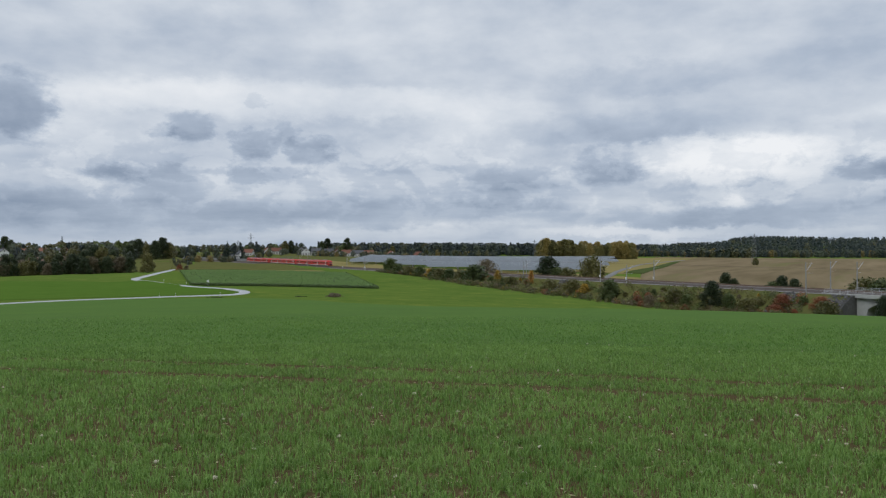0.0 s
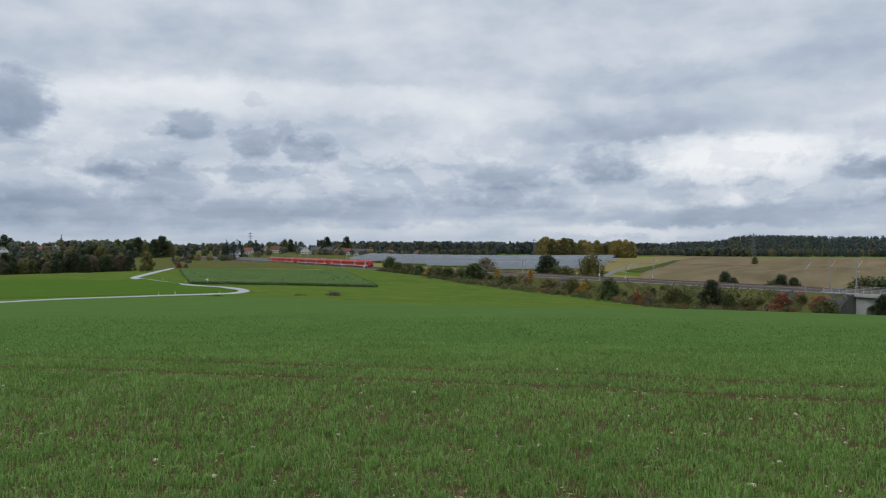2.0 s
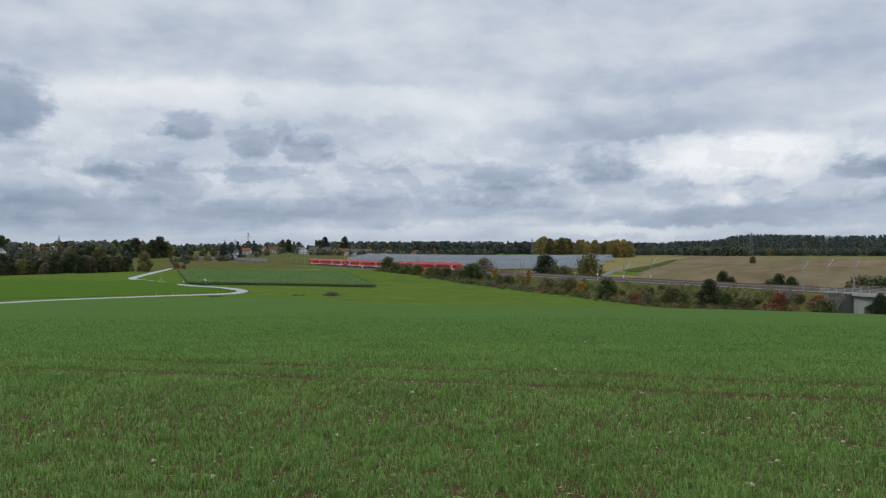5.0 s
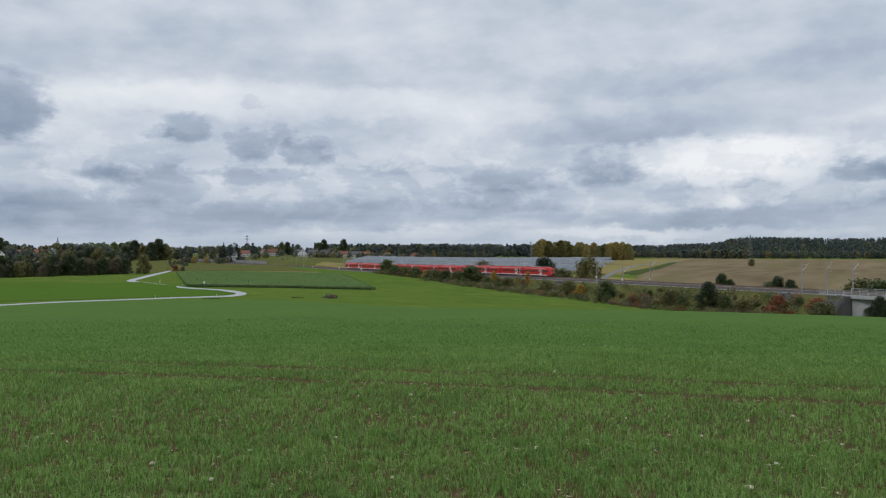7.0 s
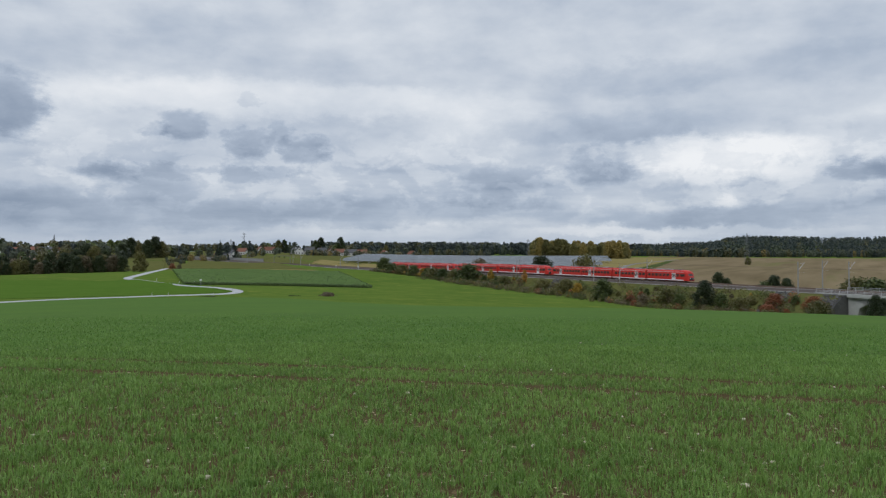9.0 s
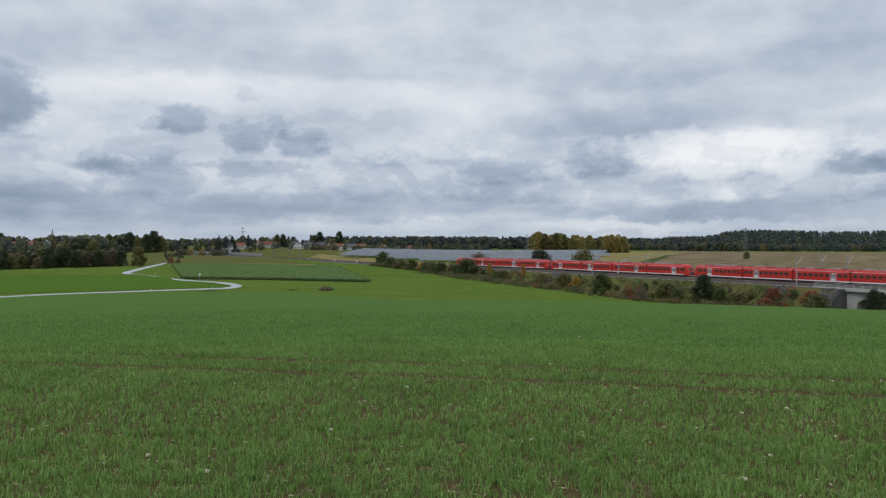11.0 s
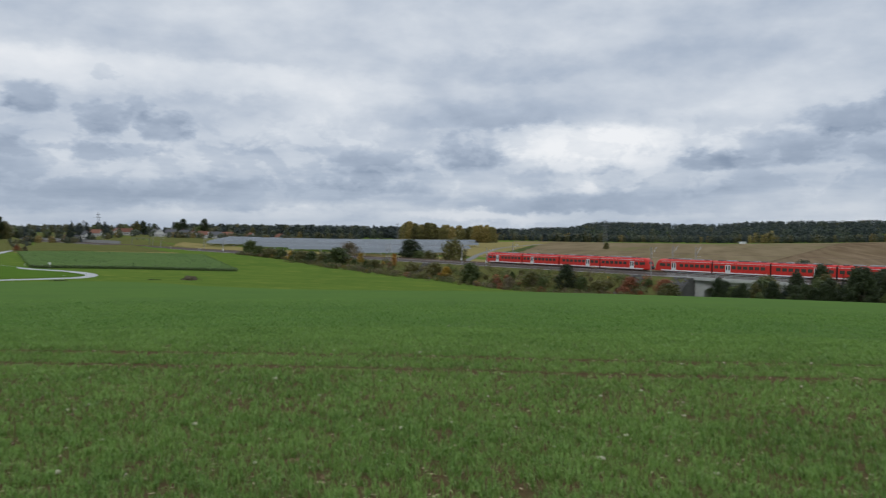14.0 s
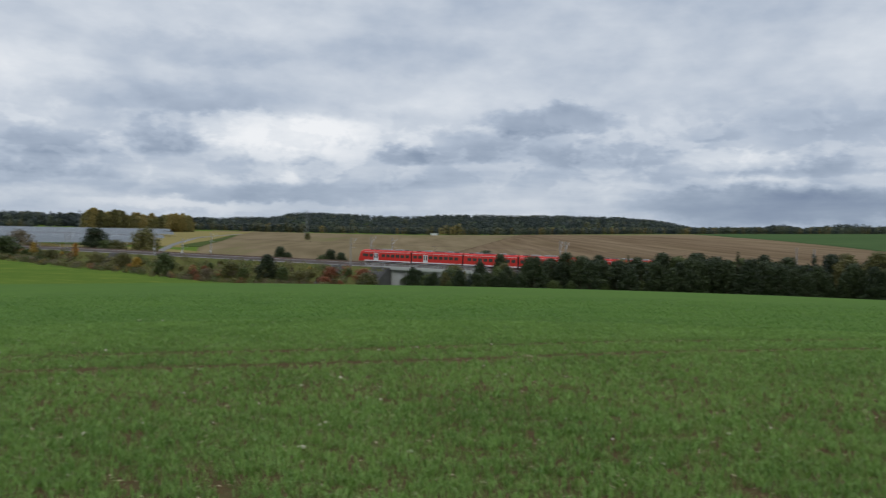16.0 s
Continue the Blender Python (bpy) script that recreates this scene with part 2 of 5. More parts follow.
ROOF_TILE = surface("red clay roof tiles", (.15, .075, .055), (.235, .115, .08), 2.0, 0.9, 0.02, per_piece=.3)
ROOF_DARK = surface("dark grey roof tiles", (.08, .08, .085), (.13, .13, .135), 2.0, 0.8, 0.02, per_piece=.2)
PLASTER = surface("white plaster", (.56, .56, .54), (.68, .68, .66), 0.8, 0.9, 0.0, per_piece=.12)
LEAF_DARK = foliage("dark green leaves", (0.020, 0.031, 0.013), (0.056, 0.075, 0.027))
LEAF_GREEN = foliage("green leaves", (0.045, 0.066, 0.020), (0.110, 0.135, 0.040))
LEAF_OLIVE = foliage("olive autumn leaves", (0.075, 0.080, 0.026), (0.165, 0.148, 0.048))
LEAF_YELLOW = foliage("yellow autumn leaves", (.30, .19, .03), (.50, .33, .05))
LEAF_ORANGE = foliage("orange autumn leaves", (0.3, 0.14, 0.03), (0.46, 0.24, 0.05))
LEAF_RED = foliage("red autumn leaves", (0.18, 0.066, 0.034), (0.32, 0.125, 0.056))
LEAF_BROWN = foliage("brown dry leaves", (0.095, 0.078, 0.045), (0.17, 0.135, 0.078))
LEAF_PINE = foliage("dark conifer needles", (0.024, 0.038, 0.030), (0.050, 0.068, 0.046))
LEAF_GOLD = foliage("golden autumn crowns", (0.25, 0.20, 0.065), (0.40, 0.315, 0.10), 0.35, 0.25)
LEAF_YELLOWING = foliage("yellowing leaves", (0.165, 0.155, 0.055), (0.28, 0.25, 0.085), 0.35, 0.25)
# distance haze put into the colour: far conifers and dark leaves paler, bluer
HAZED_PINE = foliage("far conifers with haze in their colour", (.042, .056, .054), (.064, .081, .073), 0.4, 0.12)
HAZED_DARK = foliage("far dark leaves with haze in their colour", (.052, .066, .046), (.092, .108, .066), 0.3, 0.14)
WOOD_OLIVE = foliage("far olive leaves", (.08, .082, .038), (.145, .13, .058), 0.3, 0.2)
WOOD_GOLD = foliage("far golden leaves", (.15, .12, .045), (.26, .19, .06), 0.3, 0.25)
CROP_LEAF = foliage("catch crop leaf", (0.068, 0.108, 0.035), (0.105, 0.152, 0.05), 0.25, 0.3)
BLADE_FAR = foliage("young cereal blades far off", (.085, .180, .030), (.20, .33, .075), 0.35)
BLADE = foliage("young cereal blades", (0.053, 0.124, 0.018), (0.212, 0.345, 0.078), 0.3)


def glassy(name, c, rough=0.08):
    m = bpy.data.materials.new(name)
    m.use_nodes = True
    n = Nodes(m.node_tree)
    at = n.add("ShaderNodeTexCoord").outputs["Object"]
    col = n.mix(n.noise(at, 1.3, 2.0), c, tuple(v * 1.6 for v in c))
    n.add("ShaderNodeOutputMaterial", {"Surface": n.add("ShaderNodeBsdfPrincipled", {"Base Color": col, "Roughness": rough, "Specular IOR Level": 0.5}).outputs[0]})
    return m


GLASS = glassy("tinted window glass", (.045, .040, .038))


# ---- mesh helpers ----
def part(name, bm, material, parent=None, label=""):
    me = bpy.data.meshes.new(name)
    bm.to_mesh(me)
    bm.free()
    me.materials.append(material)
    ob = new(name, me)
    ob.parent = parent
    return tagged(ob, label)


def sheet(name, verts, faces, materials, parent=None, smooth=True, slots=None):
    me = bpy.data.meshes.new(name)
    me.from_pydata(verts, [], faces)
    for m in materials:
        me.materials.append(m)
    if slots is not None:
        me.polygons.foreach_set("material_index", slots)
    if smooth:
        me.polygons.foreach_set("use_smooth", [True] * len(me.polygons))
    me.update()
    ob = new(name, me)
    ob.parent = parent
    return ob


def add_box(bm, x, y, z, sx, sy, sz, bevel=0.0, turn=None):
    m = Matrix.Translation((x, y, z)) @ (turn or Matrix.Identity(4)) @ Matrix.Diagonal((sx, sy, sz, 1))
    g = bmesh.ops.create_cube(bm, size=1, matrix=m)
    if bevel:
        es = list({e for v in g["verts"] for e in v.link_edges})
        bmesh.ops.bevel(bm, geom=es, offset=bevel, segments=1, affect="EDGES")
    return bm


def box(x, y, z, sx, sy, sz, bevel=0.0, turn=None):
    return add_box(bmesh.new(), x, y, z, sx, sy, sz, bevel, turn)


def add_rod(bm, a, b, r0, r1=None, sides=8):
    a, b = Vector(a), Vector(b)
    m = Matrix.Translation((a + b) / 2) @ (b - a).to_track_quat("Z", "Y").to_matrix().to_4x4()
    bmesh.ops.create_cone(bm, cap_ends=True, segments=sides, radius1=r0, radius2=r0 if r1 is None else r1, depth=(b - a).length, matrix=m)
    return bm


def rod(a, b, r0, r1=None, sides=8):
    return add_rod(bmesh.new(), a, b, r0, r1, sides)


def thing(name, m, label, category, group="", kind=""):
    ob = new(name)
    ob.matrix_basis = m
    return tagged(ob, label, category, group, kind)


# ---- the railway's line ----
def line_points():
    """The near track: places every 5 m from s = -1000 to 430."""
    out = {0.0: (0.086, 389.77, -1.059)}
    for sign in (1, -1):
        x, y = 0.086, 389.77
        s = 0.0
        while -1000 < s < 430:
            mid = s + sign * 2.5
            h = -1.059 + 0.000186 * mid + (0.495e-6 * mid * mid if mid < 0 else 0)
            x += sign * 5 * math.cos(h)
            y += sign * 5 * math.sin(h)
            s += sign * 5
            hs = -1.059 + 0.000186 * s + (0.495e-6 * s * s if s < 0 else 0)
            out[s] = (x, y, hs)
    keys = sorted(out)
    return np.array(keys), np.array([out[k] for k in keys])


LINE_S, LINE = line_points()


def rail_z(s):
    k = min(1.0, max(0.0, (80 - s) / 120))
    return EYE - 6.085 - 0.01357 * s - 1.0 * k * k * (3 - 2 * k) - 0.0022 * max(0.0, -40 - s)


def on_line(s, off=0.0):
    """Place and heading of the line at s; off: metres to the right of the way of travel (towards the camera)."""
    x, y, h = (float(np.interp(s, LINE_S, LINE[:, k])) for k in range(3))
    return Vector((x + math.sin(h) * off, y - math.cos(h) * off, rail_z(s))), h


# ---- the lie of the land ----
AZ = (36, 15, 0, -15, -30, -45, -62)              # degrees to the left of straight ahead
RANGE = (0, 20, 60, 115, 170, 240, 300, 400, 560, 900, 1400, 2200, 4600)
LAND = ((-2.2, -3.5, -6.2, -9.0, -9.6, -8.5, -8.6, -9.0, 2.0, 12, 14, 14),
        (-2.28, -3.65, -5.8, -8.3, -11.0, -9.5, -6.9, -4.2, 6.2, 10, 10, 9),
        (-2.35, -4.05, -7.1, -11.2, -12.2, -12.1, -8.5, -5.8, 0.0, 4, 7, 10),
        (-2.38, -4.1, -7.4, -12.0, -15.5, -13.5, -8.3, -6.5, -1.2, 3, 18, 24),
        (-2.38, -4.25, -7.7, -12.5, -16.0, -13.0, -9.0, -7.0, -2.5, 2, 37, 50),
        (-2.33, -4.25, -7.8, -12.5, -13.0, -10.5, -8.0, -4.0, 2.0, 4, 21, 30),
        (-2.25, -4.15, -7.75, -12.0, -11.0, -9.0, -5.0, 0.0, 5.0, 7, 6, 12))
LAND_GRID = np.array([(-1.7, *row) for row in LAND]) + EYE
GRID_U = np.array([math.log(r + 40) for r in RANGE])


# swells of the wooded hills beyond 1250 m: azimuth, metres added
HILL_AZ = (-62, -58.6, -56, -54.2, -52.4, -50.6, -48.8, -46.1, -44.2, -42, -40, -36, -32, -29, -27.2, -25.5, -22.5, -20.6, -20, -19, -17, -16, -14, -6, 0, 4, 9)
HILL_UP = (0, 2, 0, 2, -5, -7, -2, 5, 9, 9, 8, 2, 0, -8, -6, -2, 6, 8, 3, -2, 0, -3, -1, 3, 4, 2, 0)


def soft_step(x):
    return x * x * (3 - 2 * x)


def spline(vals, pos, u):
    """Cubic through rows of vals at pos."""
    i = int(np.clip(np.searchsorted(pos, u) - 1, 0, len(pos) - 2))
    h = pos[i + 1] - pos[i]
    t = min(1, max(0, (u - pos[i]) / h))
    lo, hi = max(i - 1, 0), min(i + 2, len(pos) - 1)
    m0 = (vals[i + 1] - vals[lo]) / (pos[i + 1] - pos[lo]) * h
    m1 = (vals[hi] - vals[i]) / (pos[hi] - pos[i]) * h
    t2, t3 = t * t, t * t * t
    return (2 * t3 - 3 * t2 + 1) * vals[i] + (t3 - 2 * t2 + t) * m0 + (-2 * t3 + 3 * t2) * vals[i + 1] + (t3 - t2) * m1


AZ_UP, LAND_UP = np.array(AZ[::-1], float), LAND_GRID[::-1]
LINE_XY = LINE[:, :2]


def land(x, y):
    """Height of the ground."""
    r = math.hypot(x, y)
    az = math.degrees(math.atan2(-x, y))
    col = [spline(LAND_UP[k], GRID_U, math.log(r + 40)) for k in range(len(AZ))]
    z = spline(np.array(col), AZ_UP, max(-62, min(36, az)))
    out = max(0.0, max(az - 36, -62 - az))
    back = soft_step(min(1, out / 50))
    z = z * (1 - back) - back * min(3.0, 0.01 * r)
    if r > 90:
        # the line lies in a shallow cutting where the land stands higher
        d2 = (LINE_XY[:, 0] - x) ** 2 + (LINE_XY[:, 1] - y) ** 2
        i = int(d2.argmin())
        d = math.sqrt(d2[i])
        if d < 60:
            z = min(z, rail_z(LINE_S[i]) - 1.1 + max(0, d - 9) * 0.22)
        # open to view on its near side, far along
        if LINE_S[i] < -200 and d < 300 and (x - LINE_XY[i, 0]) * math.sin(LINE[i, 2]) - (y - LINE_XY[i, 1]) * math.cos(LINE[i, 2]) > 0:
            z = min(z, rail_z(LINE_S[i]) - 1.3 + max(0.0, d - 200) * 0.06 + max(0.0, LINE_S[i] + 260) * 0.05 + max(0.0, az - 17.8) * 5)
        if r > 1250:
            z += float(np.interp(az, HILL_AZ, HILL_UP)) * soft_step(min(1.0, (r - 1250) / 450 if az < -12 else (r - 1250) / 60))
        z += 0.25 * noise.noise((x * 0.012, y * 0.012, 0)) * min(1, (r - 90) / 100)
    return z


def edge_of_cereal(az):
    """How far the near field reaches."""
    return float(np.interp(az, (-70, -20, -6, 2, 9, 14, 36, 70), (150, 150, 140, 150, 195, 222, 178, 170)))


def make_ground():
    azs = np.concatenate([np.arange(-180, -75, 7.5), np.arange(-75, 45, 0.6), np.arange(45, 180, 7.5)])
    near = np.geomspace(0.4, 1.0, 34)
    inner = (near - near[0]) / (near[-1] - near[0])
    outer = np.geomspace(1.0, 30.0, 90)
    verts, faces, slots = [(0, 0, land(0, 0))], [], []
    rings = len(inner) - 1 + len(outer)
    for a in azs:
        ra = math.radians(a)
        edge = edge_of_cereal(a)
        rs = [edge * v ** 1.6 for v in inner[1:]] + [edge * (o if o <= 1 else 1) + (4700 - edge) * ((o - 1) / 29) ** 1.35 for o in outer]
        for r in rs:
            x, y = -math.sin(ra) * r, math.cos(ra) * r
            verts.append((x, y, land(x, y)))
    n = len(azs)
    for i in range(n):
        j = (i + 1) % n
        a0, b0 = 1 + i * rings, 1 + j * rings
        faces.append((0, a0, b0))
        slots.append(0)
        for k in range(rings - 1):
            faces.append((a0 + k, a0 + k + 1, b0 + k + 1, b0 + k))
            slots.append(0 if k < len(inner) - 2 else 1)
    g = sheet("ground", verts, faces, [NEAR_FIELD, MEADOW], slots=slots)
    tagged(g, "rolling farmland, young green cereal field falling away into meadow", "ground", kind="structure")


def near_field_material():
    """Soil between drilled rows of young plants: green closes over it with distance, as the rows hide it."""
    m = bpy.data.materials.new("young cereal on brown soil")
    m.use_nodes = True
    n = Nodes(m.node_tree)
    at = n.add("ShaderNodeTexCoord").outputs["Object"]
    dist = n.add("ShaderNodeVectorMath", {0: at}, operation="LENGTH").outputs[1]
    soil = n.mix(n.noise(at, 9.0, 6.0, 0.65), (.050, .036, .016), (.122, .090, .046))
    soil = n.mix(n.ramp(n.noise(at, 30.0, 3.0), [(0.64, 0.0), (0.74, 1.0)]), soil, (.20, .155, .09))
    patch_ = n.noise(at, 0.16, 4.0, 0.55)
    green = n.mix(n.noise(at, 2.2, 5.0, 0.7), (.056, .112, .030), (.102, .166, .046))
    green = n.mix(n.ramp(patch_, [(0.35, 0.0), (0.65, 1.0)]), green, n.mix(1.0, green, (1.12, 1.1, 1.0), "MULTIPLY"))
    cover = n.add("ShaderNodeMapRange", {"Value": dist, "From Min": 7.0, "From Max": 27.0, "To Min": 0.0, "To Max": 0.98}, interpolation_type="SMOOTHSTEP").outputs[0]
    cover = n.math("ADD", cover, n.math("MULTIPLY", n.math("SUBTRACT", n.noise(at, 2.6, 5.0, 0.7), 0.5), 0.62))
    # wheel tracks of the sprayer
    c, s_ = math.cos(radians(-15.7)), math.sin(radians(-15.7))
    across = n.add("ShaderNodeVectorMath", {0: at, 1: (-s_, c, 0)}, operation="DOT_PRODUCT").outputs[1]
    wob = n.math("MULTIPLY", n.math("SUBTRACT", n.noise(at, 0.4, 3.0), 0.5), 0.35)
    across = n.math("ADD", across, wob)
    for p in (12.5, 14.4):
        d = n.math("ABSOLUTE", n.math("SUBTRACT", across, p))
        k = n.add("ShaderNodeMapRange", {"Value": d, "From Min": 0.12, "From Max": 0.36, "To Min": 1.0, "To Max": 0.0}).outputs[0]
        cover = n.math("SUBTRACT", cover, k)
    col = n.mix(n.add("ShaderNodeClamp", {0: cover}).outputs[0], soil, green)
    bump = n.add("ShaderNodeBump", {"Height": n.noise(at, 11.0, 6.0, 0.7), "Strength": 0.8, "Distance": 0.04}).outputs[0]
    sh = n.add("ShaderNodeBsdfPrincipled", {"Base Color": col, "Roughness": 0.95, "Specular IOR Level": 0.0, "Normal": bump}).outputs[0]
    n.add("ShaderNodeOutputMaterial", {"Surface": sh})
    return m


NEAR_FIELD = near_field_material()
make_ground()


def polar(az, r):
    a = math.radians(az)
    return -math.sin(a) * r, math.cos(a) * r


def field(name, corners, material, label, lift=0.12, nx=40, ny=40, fan=False):
    """A field draped over the land between four corners (azimuth, range), with upright sides; fan: its edges follow azimuth and range."""
    c = [Vector(k) if fan else Vector(polar(*k)) for k in corners]
    us, vs = [0.0] + [i / (nx - 2) for i in range(nx - 1)] + [1.0], [0.0] + [i / (ny - 2) for i in range(ny - 1)] + [1.0]
    verts, faces = [], []
    for j in range(ny + 1):
        for i in range(nx + 1):
            u, v = us[i], vs[j]
            p = (c[0] * (1 - u) + c[1] * u) * (1 - v) + (c[3] * (1 - u) + c[2] * u) * v
            if fan:
                p = Vector(polar(p.x, p.y))
            rim = i in (0, nx) or j in (0, ny)
            top = lift * (1 + (.25 * noise.noise((p.x * .4, p.y * .4, 2)) if lift > .5 else 0))
            verts.append((p.x, p.y, land(p.x, p.y) + (-0.1 if rim else top)))
            if i < nx and j < ny:
                k = j * (nx + 1) + i
                faces.append((k, k + 1, k + nx + 2, k + nx + 1))
    return tagged(sheet(name, verts, faces, [material]), label, "field", kind="structure")


# ---- fields beyond ----
field("bright_field", ((44, 175), (14.33, 258), (17.49, 298), (44, 400)), GREEN_FIELD, "bright green young crop behind the lane", fan=True)
field("catch_crop_field", ((17.75, 292), (4.75, 296), (7.11, 400), (18.49, 430)), DARK_CROP, "dense knee-high dark green catch crop in a block", 0.9, 130, 60)
field("yellow_strip", ((18.6, 434), (8.2, 410), (8.7, 436), (18.8, 462)), YELLOW_GRASS, "strip of yellowed grass behind the catch crop", 0.1)
field("ploughed_field", ((36, 640), (24.47, 640), (23.78, 860), (36, 880)), PLOUGHED, "brown harrowed field before the village")
field("stubble_field", ((-13.96, 352), (-76, 226), (-66, 900), (-15.11, 1120)), STUBBLE, "wide pale brown stubble field with tillage stripes", 0.12, 60, 40)
field("harrowed_field", ((-31, 330), (-76, 238), (-62, 560), (-37, 930)), STRIPED, "brown harrowed stubble in pale stripes", 0.2, 60, 40)
field("hedge_meadow", ((34, 440), (18.34, 445), (18.34, 640), (34, 640)), ROUGH_GRASS, "rough grass behind the hedge")
field("far_green_field", ((-49, 850), (-61, 385), (-82, 600), (-58, 1160)), FAR_GREEN, "far green field on the rise", 0.3)
field("village_meadow", ((19.15, 600), (5.90, 545), (0.98, 830), (19.15, 850)), ROUGH_GRASS, "dry grassland between the line and the village")
field("rough_slope", ((19.1, 470), (9.3, 442), (11.6, 585), (18.9, 760)), ROUGH_GRASS, "rough dry grass sloping to the far line", 0.16)
field("village_green", ((24.4, 640), (18.3, 650), (18.3, 860), (23.8, 860)), ROUGH_GRASS, "rough grass between the village trees")
field("back_meadow", ((24.0, 862), (1.2, 835), (1.2, 1075), (24.0, 1100)), ROUGH_GRASS, "dull grassland behind the village houses")
field("yellow_field", ((-9.0, 430), (-13.0, 400), (-17.76, 900), (-6.40, 1050)), YELLOW_GRASS, "yellow-brown grassland round the solar park", 0.26)
field("verge_field", ((9.73, 540), (-11.92, 316), (-14.34, 370), (8.33, 660)), YELLOW_GRASS, "yellowed grass between the line and the solar park")


def strip(name, pts, width, material, label, category, lift=0.16):
    """A lane of that width along a smoothed run of points."""
    p = [Vector(q) for q in pts]
    fine = []
    for i in range(len(p) - 1):
        a, b, c, d = p[max(i - 1, 0)], p[i], p[i + 1], p[min(i + 2, len(p) - 1)]
        for k in range(10):
            t = k / 10
            fine.append(0.5 * (2 * b + (c - a) * t + (2 * a - 5 * b + 4 * c - d) * t * t + (3 * b - a - 3 * c + d) * t ** 3))
    fine.append(p[-1])
    verts, faces = [], []
    for i, q in enumerate(fine):
        way = (fine[min(i + 1, len(fine) - 1)] - fine[max(i - 1, 0)]).normalized()
        side = Vector((way.y, -way.x))
        for o, dz in ((-width / 2 - 0.4, -0.25), (-width / 2, lift), (0, lift + 0.05), (width / 2, lift), (width / 2 + 0.4, -0.25)):
            e = q + side * o
            verts.append((e.x, e.y, land(e.x, e.y) + dz))
        if i:
            for k in range(4):
                b0 = (i - 1) * 5 + k
                faces.append((b0, b0 + 5, b0 + 6, b0 + 1))
    return tagged(sheet(name, verts, faces, [material]), label, category, kind="structure")


LANE = [polar(*k) for k in ((40, 165), (29.37, 185), (24.47, 205), (19.74, 232), (16.55, 244), (14.83, 250), (14.10, 262), (14.83, 272), (16.17, 279), (17.67, 285), (19.0, 297), (20.4, 318), (21.35, 340), (20.75, 368), (20.0, 400), (19.3, 440), (18.86, 480))]
strip("lane", LANE, 3.0, ASPHALT, "narrow pale asphalt lane winding through the fields", "road")
strip("farm_track", [polar(*k) for k in ((-11.2, 345), (-12.2, 400), (-13.2, 500), (-13.95, 590), (-14.9, 650), (-16.2, 710), (-17.0, 760))], 2.6, DULL_GRAVEL, "pale gravel farm track beside the solar park", "road", 0.5)
field("green_verge", ((-12.9, 412), (-14.3, 404), (-16.8, 720), (-16.3, 700)), VERGE_GREEN, "wedge of dark green grass beside the farm track", 0.36)

def grass_bank(name, pts, rise, material, label):
    """A smooth grassy swell on the near side of a lane, fading out at both ends."""
    p = [Vector(q) for q in pts]
    verts, faces, steps = [], [], 60
    for i in range(steps + 1):
        t = i / steps * (len(p) - 1)
        k = min(int(t), len(p) - 2)
        q, way = p[k].lerp(p[k + 1], t - k), (p[k + 1] - p[k]).normalized()
        side = Vector((way.y, -way.x))
        h = rise * min(1.0, 3.5 * math.sin(math.pi * i / steps))
        for o, f in ((-26, -.2), (-20, .18), (-13, .55), (-8, .85), (-5, 1.0), (-3.4, .9), (-2.3, -.2)):
            e = q + side * o
            verts.append((e.x, e.y, land(e.x, e.y) + (f * h if f > 0 else -.25) + (.13 if f > 0 else 0)))
        if i:
            for k in range(6):
                a = (i - 1) * 7 + k
                faces.append((a, a + 7, a + 8, a + 1))
    return tagged(sheet(name, verts, faces, [material]), label, "bank", kind="structure")


grass_bank("grass_bank", LANE[9:12], 0.7, GREEN_FIELD, "green swell of the young field below the lane")


# ---- railway ----
def sweep(name, s0, s1, profile, material, label, category, step=10.0, kind="structure"):
    """A strip along the line; profile gives offsets and heights at s."""
    verts, faces = [], []
    n = max(1, int(round((s1 - s0) / step)))
    for i in range(n + 1):
        s = s0 + (s1 - s0) * i / n
        pr = profile(s)
        for off, z in pr:
            q, _ = on_line(s, off)
            verts.append((q.x, q.y, z))
        if i:
            w = len(pr)
            for k in range(w - 1):
                b0 = (i - 1) * w + k
                faces.append((b0, b0 + 1, b0 + w + 1, b0 + w))
    return tagged(sheet(name, verts, faces, [material], smooth=False), label, category, kind=kind)


BRIDGE0, BRIDGE1 = 210.0, 244.0


def bed(s):
    z = rail_z(s)
    return ((-7.4, z - 1.0), (-6.2, z - 0.22), (2.2, z - 0.22), (3.5, z - 0.95))


def path_profile(s):
    z = rail_z(s)
    return ((3.4, z - 0.93), (4.2, z - 0.86), (6.4, z - 0.9))


def bank(s, side):
    z = rail_z(s) - 1.0
    start = 6.4 if side > 0 else 8.8
    out = []
    foot, _ = on_line(s, side * (start + 14))
    drop = max(0.3, z - land(foot.x, foot.y) + 0.6)
    for k in range(7):
        t = k / 6
        out.append((side * (start + 1.7 * drop * t), z - drop * t + 0.12 * math.sin(s * 0.31 + k * 2.1) * (0 < k < 6)))
    if side < 0:
        return tuple([(-7.3, z + 0.03)] + out)[::-1]
    return tuple([(6.2, z + 0.06)] + out)


for a, b in ((-1000, BRIDGE0 + 5.6), (BRIDGE1 - 1.0, 420)):
    sweep("embankment_near", a, b, lambda s: bank(s, 1), ROUGH_GRASS, "overgrown railway embankment of dry grass", "embankment")
    sweep("embankment_far", a, b, lambda s: bank(s, -1), ROUGH_GRASS, "overgrown railway embankment of dry grass", "embankment")
    sweep("service_path", a, b, path_profile, PALE_GRAVEL, "pale gravel service path along the track", "path")
sweep("ballast_bed", -1000, 420, bed, BALLAST, "brown-grey track ballast", "track bed")


